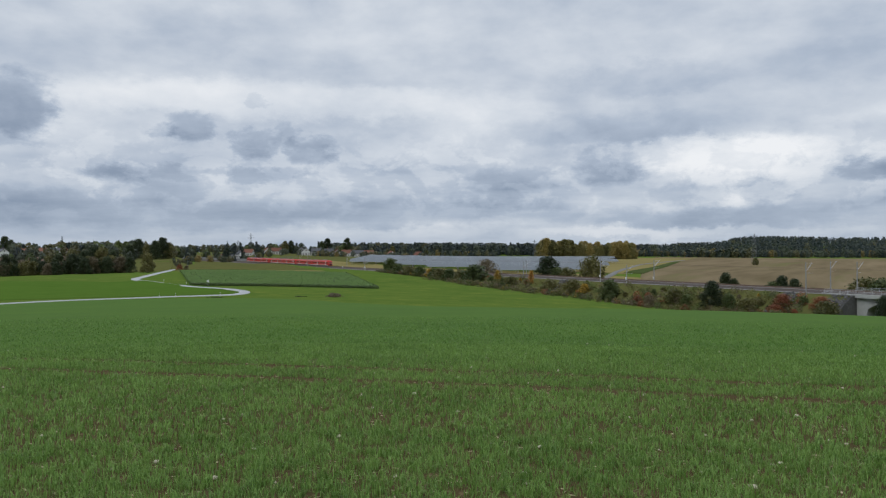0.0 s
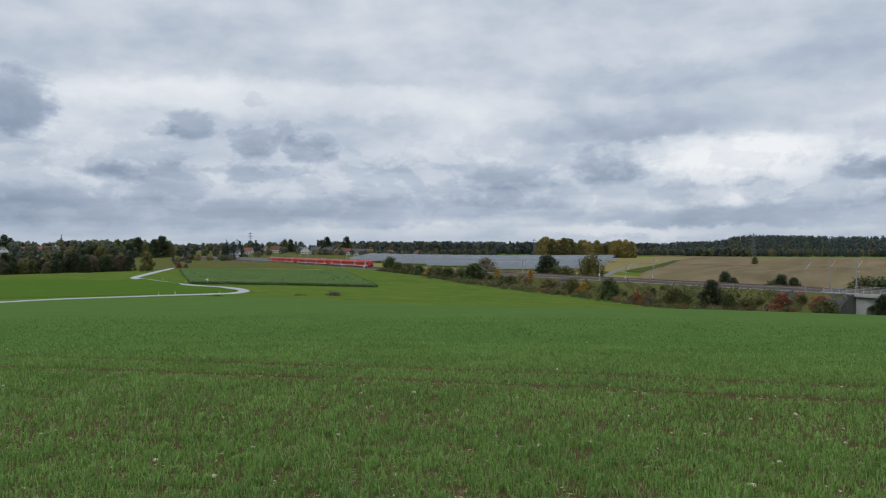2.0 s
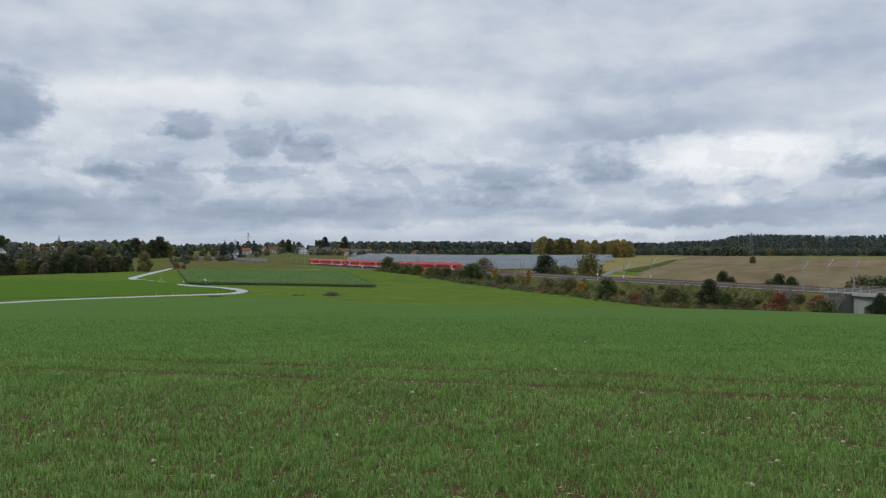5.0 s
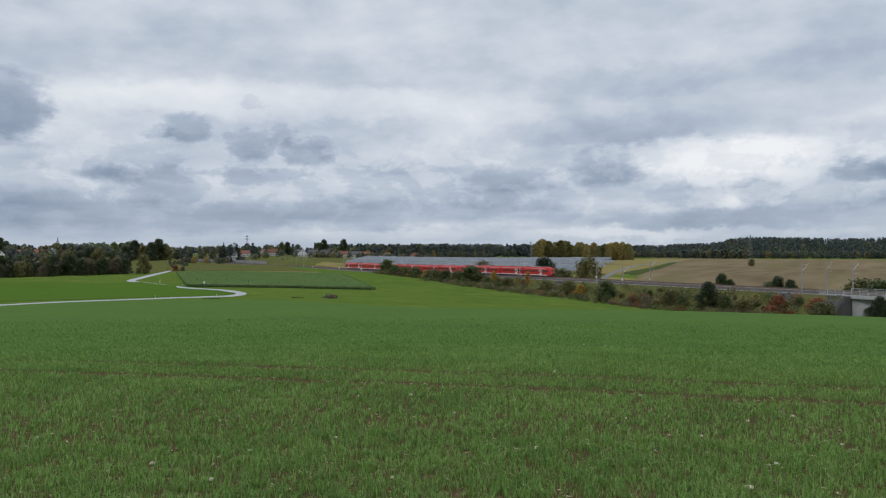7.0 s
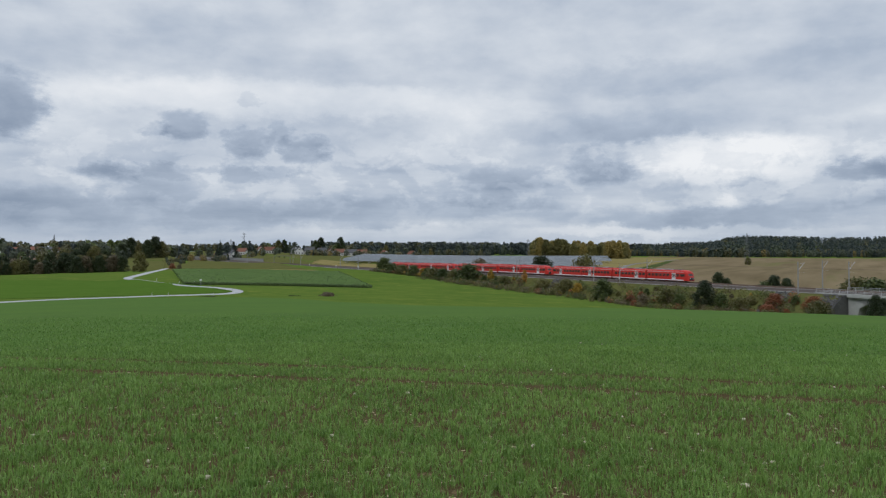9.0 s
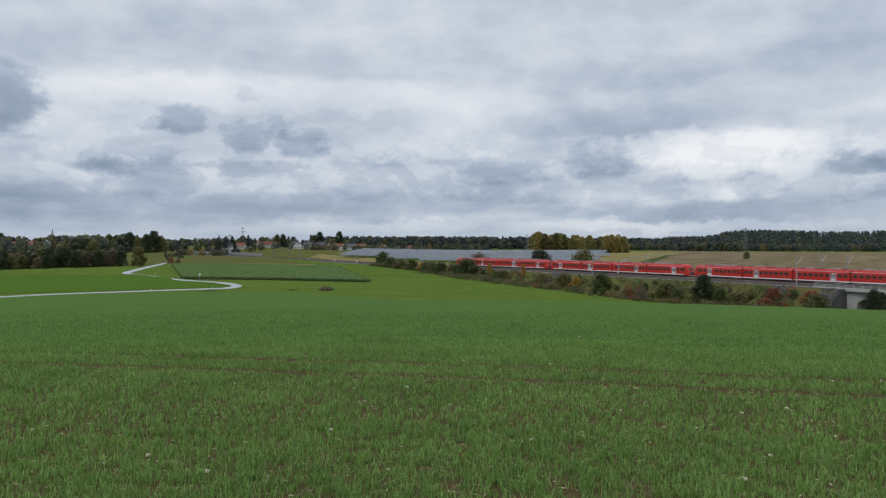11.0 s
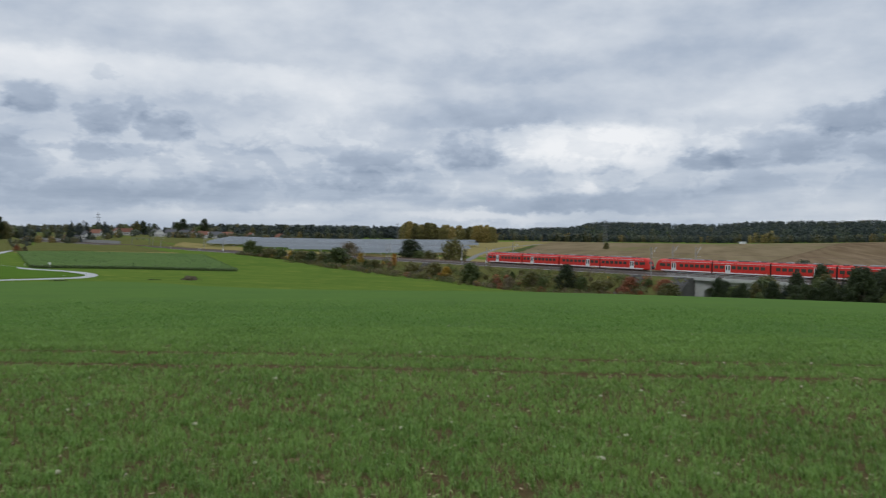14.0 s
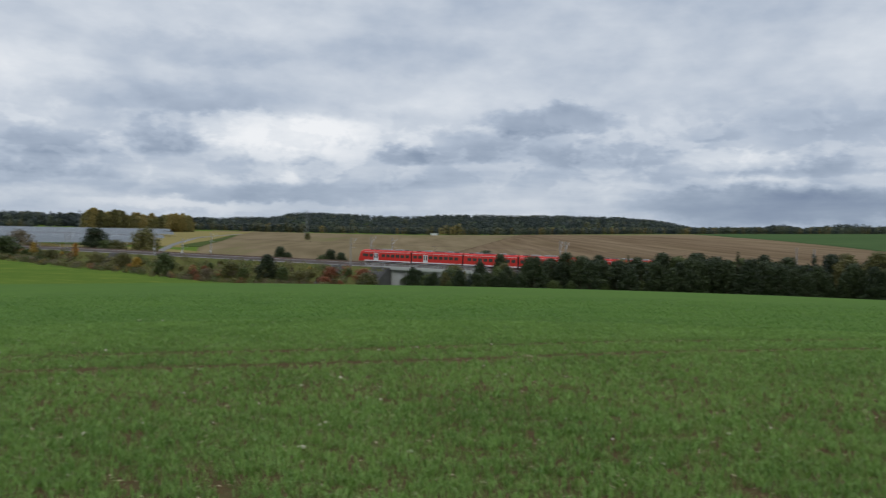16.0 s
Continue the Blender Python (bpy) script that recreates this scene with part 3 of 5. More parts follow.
def rubble(s0, s1, count, seed):
    """Tipped stones on a stretch of the near bank."""
    rg = np.random.default_rng(seed)
    unit = np.array([(0, 0, 1), (.9, 0, .1), (.28, .86, -.1), (-.73, .53, .15), (-.73, -.53, -.05), (.28, -.86, .1)])
    tri = [(0, 1, 2), (0, 2, 3), (0, 3, 4), (0, 4, 5), (0, 5, 1)]
    verts, faces = [], []
    for i in range(count):
        s, u = rg.uniform(s0, s1), rg.uniform(0, 1)
        pr = bank(s, 1)[1:]
        k = u * (len(pr) - 1)
        a = min(int(k), len(pr) - 2)
        off, z = (np.array(pr[a]) * (1 - k + a) + np.array(pr[a + 1]) * (k - a))
        q, _ = on_line(s, off)
        size = rg.uniform(.18, .52)
        t = rg.uniform(0, 6.28)
        v = unit * (1 + rg.normal(0, .2, (6, 1))) * np.array([1.2, 1, .8]) * size
        b0 = len(verts)
        for p in v:
            verts.append((q.x + p[0] * math.cos(t) - p[1] * math.sin(t), q.y + p[0] * math.sin(t) + p[1] * math.cos(t), z + p[2] + .05))
        faces += [tuple(b0 + c for c in f) for f in tri]
    tagged(sheet("rubble_slope", verts, faces, [STONE], smooth=False), "tipped grey rubble stones on the railway bank", "rubble", kind="stuff")


for k, (a, b, count) in enumerate(((196.5, 201.5, 420), (210.5, 216.0, 330), (101.5, 106.0, 380))):
    rubble(a, b, count, 80 + k)


def rail_profile(off):
    return lambda s: ((off - 0.07, rail_z(s) - 0.2), (off - 0.035, rail_z(s)), (off + 0.035, rail_z(s)), (off + 0.07, rail_z(s) - 0.2))


for off in (-4.72, -3.28, -0.72, 0.72):
    sweep("rail", -1000, 420, rail_profile(off), STEEL, "rusty steel rail with a worn top", "rail")


def sleepers():
    verts, faces = [], []
    for track in (0.0, -4.0):
        for i in range(500):
            s = 30 + i * 0.65
            q, h = on_line(s, track)
            along, side = Vector((math.cos(h), math.sin(h), 0)), Vector((math.sin(h), -math.cos(h), 0))
            b0 = len(verts)
            for dz in (-0.24, -0.16):
                for a, b in ((-.13, -1.3), (.13, -1.3), (.13, 1.3), (-.13, 1.3)):
                    verts.append(q + along * a + side * b + Vector((0, 0, dz)))
            faces += [(b0 + 4, b0 + 5, b0 + 6, b0 + 7), (b0, b0 + 1, b0 + 5, b0 + 4), (b0 + 1, b0 + 2, b0 + 6, b0 + 5), (b0 + 2, b0 + 3, b0 + 7, b0 + 6), (b0 + 3, b0, b0 + 4, b0 + 7)]
    tagged(sheet("sleepers", verts, faces, [CONCRETE], smooth=False), "concrete sleepers under the rails", "sleepers", kind="stuff")


sleepers()


def mast(s, off, side, tall=8.6, box_at=0.0):
    """Catenary mast with bracket arm; side: which way its arm reaches."""
    q, h = on_line(s, off)
    z = rail_z(s) - (2.0 if off > 6 else 0.9)
    t = thing("catenary_mast", pose(q.x, q.y, z, 0, 0, math.degrees(h)), "pale concrete catenary mast with bracket arm beside the track", "mast", "masts along the line")
    part("pole", rod((0, 0, -0.8), (0, 0, tall), 0.19, 0.12), MAST_GREY, t)
    d = 2.9 * side
    arm = part("arm", add_rod(rod((0, 0, tall - 2.4), (0, d, tall - 0.2), 0.05), (0, 0, tall - 0.6), (0, d, tall - 0.2), 0.018), GALVANISED, t)
    part("steady_arm", rod((0, 0, tall - 3.0), (0, d * 0.95, tall - 2.95), 0.02), GALVANISED, arm)
    part("insulator", rod((0, 0.15 * side, tall - 2.38), (0, 0.6 * side, tall - 2.25), 0.09), ROOF_TILE, t)
    if box_at:
        part("sign_plate", box(0, -0.25, box_at, 0.12, 0.5, 0.8, 0.02), WHITE, t, "white sign plate")
    return t


for s, off, side, tall, b in ((203.3, 6.8, 1, 9.4, 0), (134.5, 5.0, 1, 6.2, 1.6), (120.9, 4.6, 1, 8.4, 2.0), (74.9, 5.0, 1, 6.5, 0), (-51, 5.0, 1, 6.5, 0), (-86, 5.0, 1, 7.5, 1.5), (-190, 5, 1, 8, 0),
                              (200.3, -9.0, -1, 8.6, 0), (207.8, -9.4, -1, 8.4, 0), (133.6, -9.0, -1, 8.0, 1.5), (57.7, -9, -1, 7, 0), (262, -9.0, -1, 9, 0), (268, 5.0, 1, 9, 0), (-150, -9, -1, 8, 0), (-250, -9, -1, 8, 0), (-330, 5, 1, 8, 0), (322, -9.0, -1, 9, 0), (326, 5, 1, 9, 0)):
    mast(s, off, -side if off < 0 else side, tall, b)


def signal_gantry(s):
    q, h = on_line(s)
    t = thing("signal_gantry", pose(q.x, q.y, q.z - 1.0, 0, 0, math.degrees(h)), "dark steel signal gantry spanning both tracks", "gantry")
    for y in (-4.2, 8.6):
        part("post", add_box(box(0, y, 3.0, .3, .3, 7.4), 0, y, -.2, .8, .8, .6), PYLON_STEEL, t)
    part("beam", add_box(box(0, 2.2, 6.6, .35, 13.1, .18), 0, 2.2, 5.9, .35, 13.1, .14), PYLON_STEEL, t)
    for y in (0.0, 4.0):
        part("signal_box", box(-.3, y, 5.6, .3, .6, 1.2, .03), DARK, t, "black signal box")


signal_gantry(-256)


def wire(name, off, over):
    bm = bmesh.new()
    pts = [on_line(s, off)[0] + Vector((0, 0, over)) for s in range(-60, 401, 20)]
    for a, b in zip(pts, pts[1:]):
        add_rod(bm, a, b, 0.012, None, 4)
    tagged(part(name, bm, STEEL), "thin overhead contact wire", "wire", kind="structure")


wire("contact_wire", 0.0, 5.5)
wire("contact_wire", -4.0, 5.5)


def bridge():
    q, h = on_line((BRIDGE0 + BRIDGE1) / 2)
    t = thing("railway_bridge", pose(q.x, q.y, q.z, 0, math.degrees(math.atan(0.01357)), math.degrees(h)), "pale concrete railway bridge with an arched opening and railing", "bridge")
    L = BRIDGE1 - BRIDGE0
    part("deck", add_box(box(0, 2.0, -1.25, L + 2, 15.0, 0.6, 0.05), 0, -5.35, -0.95, L + 6, 0.35, 0.75, 0.04), CONCRETE, t)
    # side wall with an arch through it
    bm = bmesh.new()
    a0, a1 = -8.4, 11.0
    mid, half = (a0 + a1) / 2, (a1 - a0) / 2
    outline = [(-L / 2 + 5.2, -1.5), (-L / 2 + 5.2, -9.0), (a0 - 0.4, -9.0), (a0, -7.5)]
    for k in range(13):
        ang = math.pi - math.pi * k / 12
        outline.append((mid + half * math.cos(ang), -5.0 + 3.15 * math.sin(ang)))
    outline += [(a1, -7.5), (a1 + 0.4, -9.0), (L / 2, -9.0), (L / 2, -1.5)]
    front = [bm.verts.new((x, -4.7, z)) for x, z in outline]
    back = [bm.verts.new((x, 8.6, z)) for x, z in outline]
    bm.faces.new(front)
    bm.faces.new(back[::-1])
    for i in range(len(front)):
        j = (i + 1) % len(front)
        bm.faces.new((front[i], back[i], back[j], front[j]))
    bmesh.ops.triangulate(bm, faces=[f for f in bm.faces if len(f.verts) > 4])
    bmesh.ops.recalc_face_normals(bm, faces=bm.faces)
    part("arch_wall", bm, CONCRETE, t)
    for side, y in (("near", -5.4), ("far", 9.2)):
        rail = part("railing", add_box(add_box(box(0, y, 0.42, L + 5, 0.07, 0.09), 0, y, 0.02, L + 5, 0.06, 0.07), 0, y, -0.28, L + 5, 0.06, 0.07), GALVANISED, t, "galvanised bridge railing")
        for k in range(19):
            part("baluster", box(-L / 2 - 2.4 + k * (L + 4.8) / 18, y, -0.08, 0.08, 0.08, 1.0), GALVANISED, rail)


def bank_end(s):
    """Rubble wall that closes the bank beside the arch."""
    bm = bmesh.new()
    rows = []
    pr = [(4.2, rail_z(s) - 1.0)] + list(bank(s, 1))
    low = pr[-1][1] - 1.0
    for k in (s, s + 0.5):
        ring = []
        for off, z in pr + [(pr[-1][0], low), (4.2, low)]:
            q, _ = on_line(k, off)
            ring.append(bm.verts.new((q.x, q.y, z + .05)))
        rows.append(ring)
    n = len(rows[0])
    for r in rows:
        bm.faces.new(r)
    for i in range(n):
        bm.faces.new((rows[0][i], rows[0][(i + 1) % n], rows[1][(i + 1) % n], rows[1][i]))
    bmesh.ops.triangulate(bm, faces=[f for f in bm.faces if len(f.verts) > 4])
    bmesh.ops.recalc_face_normals(bm, faces=bm.faces)
    tagged(part("wing_wall", bm, STONE), "dark grey stone wing wall beside the arch", "wall", kind="structure")


bridge()
bank_end(BRIDGE0 + 5.5)


sweep("noise_barrier", -720, -330, lambda s: ((-9.0, rail_z(s) - 1.2), (-9.0, rail_z(s) + 2.3), (-9.2, rail_z(s) + 2.3), (-9.2, rail_z(s) - 1.2)), MAST_GREY, "long grey noise barrier behind the far tracks", "wall")


# ---- train ----
def car_body(length, nose):
    """Rounded car body; nose: shaped driving end at +x."""
    prof = [(-1.30, .46), (-1.41, .62), (-1.43, 1.2), (-1.43, 2.75), (-1.37, 3.25), (-1.16, 3.62), (-.7, 3.86), (0, 3.92)]
    prof = prof + [(-y, z) for y, z in prof[-2::-1]]
    h = length / 2
    cuts = [(-h + .25, 1.0, 1.0, 0.0)]
    if nose:
        cuts += [(h - 2.3, 1.0, 1.0, 0), (h - 1.5, .985, .975, 0), (h - .8, .95, .90, 0), (h - .3, .88, .78, 0), (h, .74, .62, 0)]
    else:
        cuts += [(h - .25, 1.0, 1.0, 0)]
    bm = bmesh.new()
    rings = []
    for x, ky, kz, _ in cuts:
        rings.append([bm.verts.new((x - (0.9 * max(0, (z - 1.6)) / 2.3 * (1 - kz) * 2 if nose else 0), y * ky, .46 + (z - .46) * kz)) for y, z in prof])
    for a, b in zip(rings, rings[1:]):
        for i in range(len(prof) - 1):
            bm.faces.new((a[i], a[i + 1], b[i + 1], b[i]))
        bm.faces.new((a[-1], a[0], b[0], b[-1]))
    bm.faces.new(rings[0])
    bm.faces.new(rings[-1][::-1])
    bmesh.ops.recalc_face_normals(bm, faces=bm.faces)
    return bm


def rail_car(nose, pantograph=False):
    length = 18.2 if nose else 16.5
    h = length / 2
    label = "red driving car of a regional train with white skirt stripe" if nose else "red middle car of a regional train with grey doors"
    t = thing("rail_car", Matrix.Identity(4), label, "train car", "cars of the train")
    part("body", car_body(length, nose), RED, t)
    x0, x1 = -h + .25, (h - 2.2 if nose else h - .25)
    mid, span = (x0 + x1) / 2, x1 - x0
    door = h - 6.3 if nose else -h + 4.7
    for side in (-1, 1):
        y = 1.44 * side
        part("skirt_stripe", box(mid, y, .70, span, .035, .27), WHITE, t, "white stripe along the skirt")
        part("roof_stripe", box(mid, 1.375 * side, 3.27, span, .03, .10, 0, Matrix.Rotation(radians(-12 * side), 4, "X")), LIGHT_GREY, t, "pale stripe along the roof edge")
        d = part("door", box(door, y, 1.78, 1.5, .05, 2.25, .015), LIGHT_GREY, t, "pale grey double door")
        for k in (-.36, .36):
            part("door_pane", box(door + k, y + .02 * side, 2.1, .42, .03, 1.25, .008), GLASS, d)
        xs = []
        x = x0 + 1.05
        while x < x1 - (0.5 if nose else .9):
            if abs(x - door) > 1.55:
                xs.append(x)
                x += 1.62
            else:
                x = door + 1.66
        for x in xs:
            part("window", box(x, y, 2.22, 1.18, .03, .86, .008), GLASS, t)
    for k, bx in enumerate((-h + .1, h - 4.0) if nose else (h - 1.75,)):
        b = part("bogie", box(bx, 0, .48, 2.9, 2.1, .4, .06), DARK, t)
        for wx in (-1.0, 1.0):
            for wy in (-.78, .78):
                part("wheel", rod((bx + wx, wy - .07, .43), (bx + wx, wy + .07, .43), .43, None, 16), STEEL, b)
    part("underframe", box(mid + .6, 0, .42, span * .5, 2.2, .42, .04), DARK, t)
    units = ((-.40, 1.4, 0), (-.22, 2.6, 1), (.05, 3.4, 1), (.24, 1.5, 0), (.36, 1.0, 0)) if nose else ((-.38, 1.6, 0), (-.2, 2.2, 1), (.04, 3.2, 0), (.24, 1.8, 1), (.38, 1.4, 0))
    for fx, ln, pale in units:
        part("roof_unit", box(mid + fx * span, 0, 3.98, ln, 1.5, .36 if pale else .3, .08), ROOF_GREY if pale else ROOF_DULL, t, "grey roof equipment box" if pale else "dull dark roof equipment box")
    if pantograph:
        px = mid - .12 * span
        pan = part("pantograph", add_rod(rod((px, 0, 4.15), (px + 1.3, 0, 4.85), .04), (px + 1.3, 0, 4.85), (px + .1, 0, 5.45), .03), DARK, t, "raised pantograph")
        part("contact_strip", box(px + .1, 0, 5.45, .3, 1.6, .05), DARK, pan)
    if not nose:
        part("gangway", box(-h + .02, 0, 2.05, .6, 2.2, 2.9, .05), RUBBER, t, "black gangway bellows")
        part("gangway", box(h - .13, 0, 2.05, .26, 2.2, 2.9, .03), RUBBER, t, "black gangway bellows")
    if nose:
        part("windscreen", box(h - .72, 0, 2.72, .10, 2.1, 1.25, .05, Matrix.Rotation(radians(-32), 4, "Y")), GLASS, t, "dark raked windscreen")
        part("cab_mask", box(h - .05, 0, 1.1, .16, 1.9, 1.0, .06), DARK, t, "dark grey cab front")
        part("coupler", rod((h - .1, 0, .95), (h + .32, 0, .95), .16), DARK, t)
        for y in (-.78, .78):
            part("headlight", rod((h - .02, y, 1.35), (h + .06, y, 1.35), .12), LIGHT_GREY, t)
        for side in (-1, 1):
            part("cab_window", box(h - 2.05, 1.425 * side, 2.3, .8, .04, .8, .02), GLASS, t)
    return t


UNIT = (18.2, 16.5, 16.5, 18.2)
driving, middle, middle_pan = rail_car(True), rail_car(False), rail_car(False, True)
train = []                       # (car, distance from the train's tail to its middle, turned about)
for unit in range(3):
    at = unit * 71.0 + 1.7
    for k, ln in enumerate(UNIT):
        mother = driving if k in (0, 3) else (middle_pan if k == 1 and unit != 1 else middle)
        used = any(c is mother for c, *_ in train)
        car = copy_thing(mother, Matrix.Identity(4)) if used else mother
        train.append((car, at + ln / 2, k in (0, 2)))
        at += ln


# ---- trees and bushes ----
def leaf_mesh(name, blobs, leaves, size, material, seed, flat=0.0):
    """A crown: leaf sprays scattered through uneven clumps (x, y, z, radius)."""
    rng = np.random.default_rng(seed)
    cs = np.array([b[:3] for b in blobs])
    rad = np.array([b[3] for b in blobs])
    which = rng.choice(len(blobs), leaves, p=rad ** 2 / (rad ** 2).sum())
    d = rng.normal(size=(leaves, 3))
    d /= np.linalg.norm(d, axis=1)[:, None]
    c = cs[which] + d * (rad[which] * rng.uniform(0.45, 1.08, leaves))[:, None] * np.array([1, 1, 1 - flat])
    n = d * 0.9 + rng.normal(size=(leaves, 3)) * 0.42
    n /= np.linalg.norm(n, axis=1)[:, None]
    t = np.cross(n, rng.normal(size=(leaves, 3)))
    t /= np.linalg.norm(t, axis=1)[:, None]
    b = np.cross(n, t)
    s = (size * rng.uniform(0.55, 1.35, leaves))[:, None]
    v = np.stack([c - t * s, c + b * s * .5, c + t * s, c - b * s * .55], 1).reshape(-1, 3)
    f = np.arange(leaves * 4).reshape(-1, 4)
    me = bpy.data.meshes.new(name)
    me.from_pydata(v.tolist(), [], f.tolist())
    me.materials.append(material)
    return new(name, me)


def tree(label, height, width, material, seed, leaves=1700, size=0.3, category="tree", name="tree", form="round"):
    """A tapered trunk with limbs, and a crown of many leaf sprays in clumps."""
    rng = random.Random(seed)
    t = thing(name, Matrix.Identity(4), label, category)
    bm = bmesh.new()
    low = {"round": .22, "bush": .05, "cone": .08, "tall": .18}[form]
    add_rod(bm, (0, 0, -0.4), (0, 0, height * .55), height * .022 + .03, height * .012 + .015, 7)
    add_rod(bm, (0, 0, height * .54), (.05 * height * rng.uniform(-1, 1), 0, height * .93), height * .012 + .015, .01, 6)
    blobs = []
    many = 30 if form != "cone" else 24
    for k in range(many):
        f = (k + .5) / many
        z = height * (low + (1 - low) * f)
        if form == "cone":
            r = width / 2 * (1 - f) ** .8
        elif form == "bush":
            r = width / 2 * math.sqrt(max(.05, 1 - f * f * .95))
        else:
            r = width / 2 * math.sin(math.pi * (0.12 + .82 * f)) ** .7
        a = k * 2.4 + rng.uniform(-.5, .5)
        br = (width * .17 if form != "cone" else width * .2 * (1.12 - f)) * rng.uniform(.7, 1.2)
        d = max(0.05, r - br * .8) * rng.uniform(.45, 1)
        end = (math.cos(a) * d, math.sin(a) * d, min(z, height - br * .7))
        blobs.append((*end, br))
        add_rod(bm, (0, 0, max(.1, end[2] - d * .8)), end, height * .009 + .01, .01, 5)
    part("trunk", bm, BARK, t)
    crown = leaf_mesh("crown", blobs, leaves, size, material, seed)
    crown.parent = t
    return t


def beside(az, off):
    """Where the direction az crosses a line off metres to the near side of the track."""
    best = None
    for s in np.arange(-600, 400, 1.0):
        q, _ = on_line(s, off)
        a = math.degrees(math.atan2(-q.x, q.y))
        if q.y > 0 and (best is None or abs(a - az) < best[0]):
            best = (abs(a - az), q, s)
    return best[1].x, best[1].y, best[2]


def bank_height(s, off):
    pr = bank(s, 1 if off > 0 else -1)
    pr = sorted(pr)
    q, _ = on_line(s, off)
    on_bank = float(np.interp(off, [a for a, _ in pr], [b for _, b in pr]))
    return max(on_bank, land(q.x, q.y)) if pr[0][0] <= off <= pr[-1][0] else land(q.x, q.y)


PLANTED = []


def plant(mother, x, y, z, scale=1.0, turn=None, wide=1.0):
    """Set the mother plant out, or a copy of it once it stands."""
    m = pose(x, y, z - 0.1, 0, 0, random.uniform(0, 360) if turn is None else turn) @ Matrix.Diagonal((scale * wide, scale * wide, scale, 1))
    if mother in PLANTED:
        made = copy_thing(mother, m)
        made.matrix_basis = m
        return made
    PLANTED.append(mother)
    mother.matrix_basis = m
    return mother


BUSH_GREEN = tree("dense dark green shrub on the bank", 4, 4.6, LEAF_GREEN, 1, 3200, .15, "shrub", "shrub", "bush")
BUSH_DARK = tree("dark green rounded tree beside the line", 8, 6.5, LEAF_DARK, 2, 4200, .21, "tree", "tree", "bush")
BUSH_OLIVE = tree("low olive-brown autumn shrub on rough grass", 3, 4.2, LEAF_OLIVE, 3, 2200, .14, "shrub", "shrub", "bush")
BUSH_YELLOW = tree("small shrub with bright yellow autumn leaves", 3, 3.0, LEAF_YELLOW, 4, 1300, .14, "shrub", "shrub", "bush")
BUSH_ORANGE = tree("slim shrub with orange autumn leaves", 3.6, 2.6, LEAF_ORANGE, 5, 1300, .14, "shrub", "shrub", "tall")
BUSH_RED = tree("spreading shrub with red-brown autumn leaves", 3.2, 5.0, LEAF_RED, 6, 2600, .14, "shrub", "shrub", "bush")
BUSH_BROWN = tree("thin dry brown shrub on rough grass", 3, 4.2, LEAF_BROWN, 7, 1700, .12, "shrub", "shrub", "bush")
TREE_DARK = tree("dark green leafy tree in a belt", 10, 6.0, LEAF_DARK, 8, 4600, .21, "tree", "tree", "tall")
TREE_GREEN = tree("green leafy tree with rounded crown", 9, 6.0, LEAF_GREEN, 9, 4400, .21, "tree", "tree", "round")
TREE_OLIVE = tree("tree turning olive in autumn", 9, 6.0, LEAF_OLIVE, 10, 4400, .21, "tree", "tree", "round")
TREE_CONE = tree("dark green pointed spruce tree", 10, 4.6, LEAF_PINE, 11, 4600, .21, "tree", "tree", "cone")
TREE_GOLD = tree("tall golden autumn poplar", 22, 13.0, LEAF_GOLD, 12, 7000, .42, "tree", "tree", "bush")
TREE_RUST = tree("tree with yellow-green autumn crown", 20, 11.0, LEAF_YELLOWING, 13, 7000, .42, "tree", "tree", "bush")

TREE_SLIM = tree("slim dark green pointed tree", 10, 4.4, LEAF_DARK, 15, 3800, .2, "tree", "tree", "cone")
TREE_GREEN_TALL = tree("tall green poplar tinged with yellow", 21, 12.0, LEAF_OLIVE, 14, 6500, .42, "tree", "tree", "bush")

HEDGE_DARK = tree("dense dark green hedge tree leafy to the ground", 9.5, 9.0, LEAF_DARK, 16, 5200, .24, "tree", "tree", "bush")
HEDGE_OLIVE = tree("dense olive-brown hedge tree leafy to the ground", 9.5, 8.5, LEAF_OLIVE, 17, 5000, .24, "tree", "tree", "bush")
HEDGE_BROWN = tree("dense dull brown hedge bush leafy to the ground", 8, 8.5, LEAF_BROWN, 18, 4600, .22, "tree", "tree", "bush")

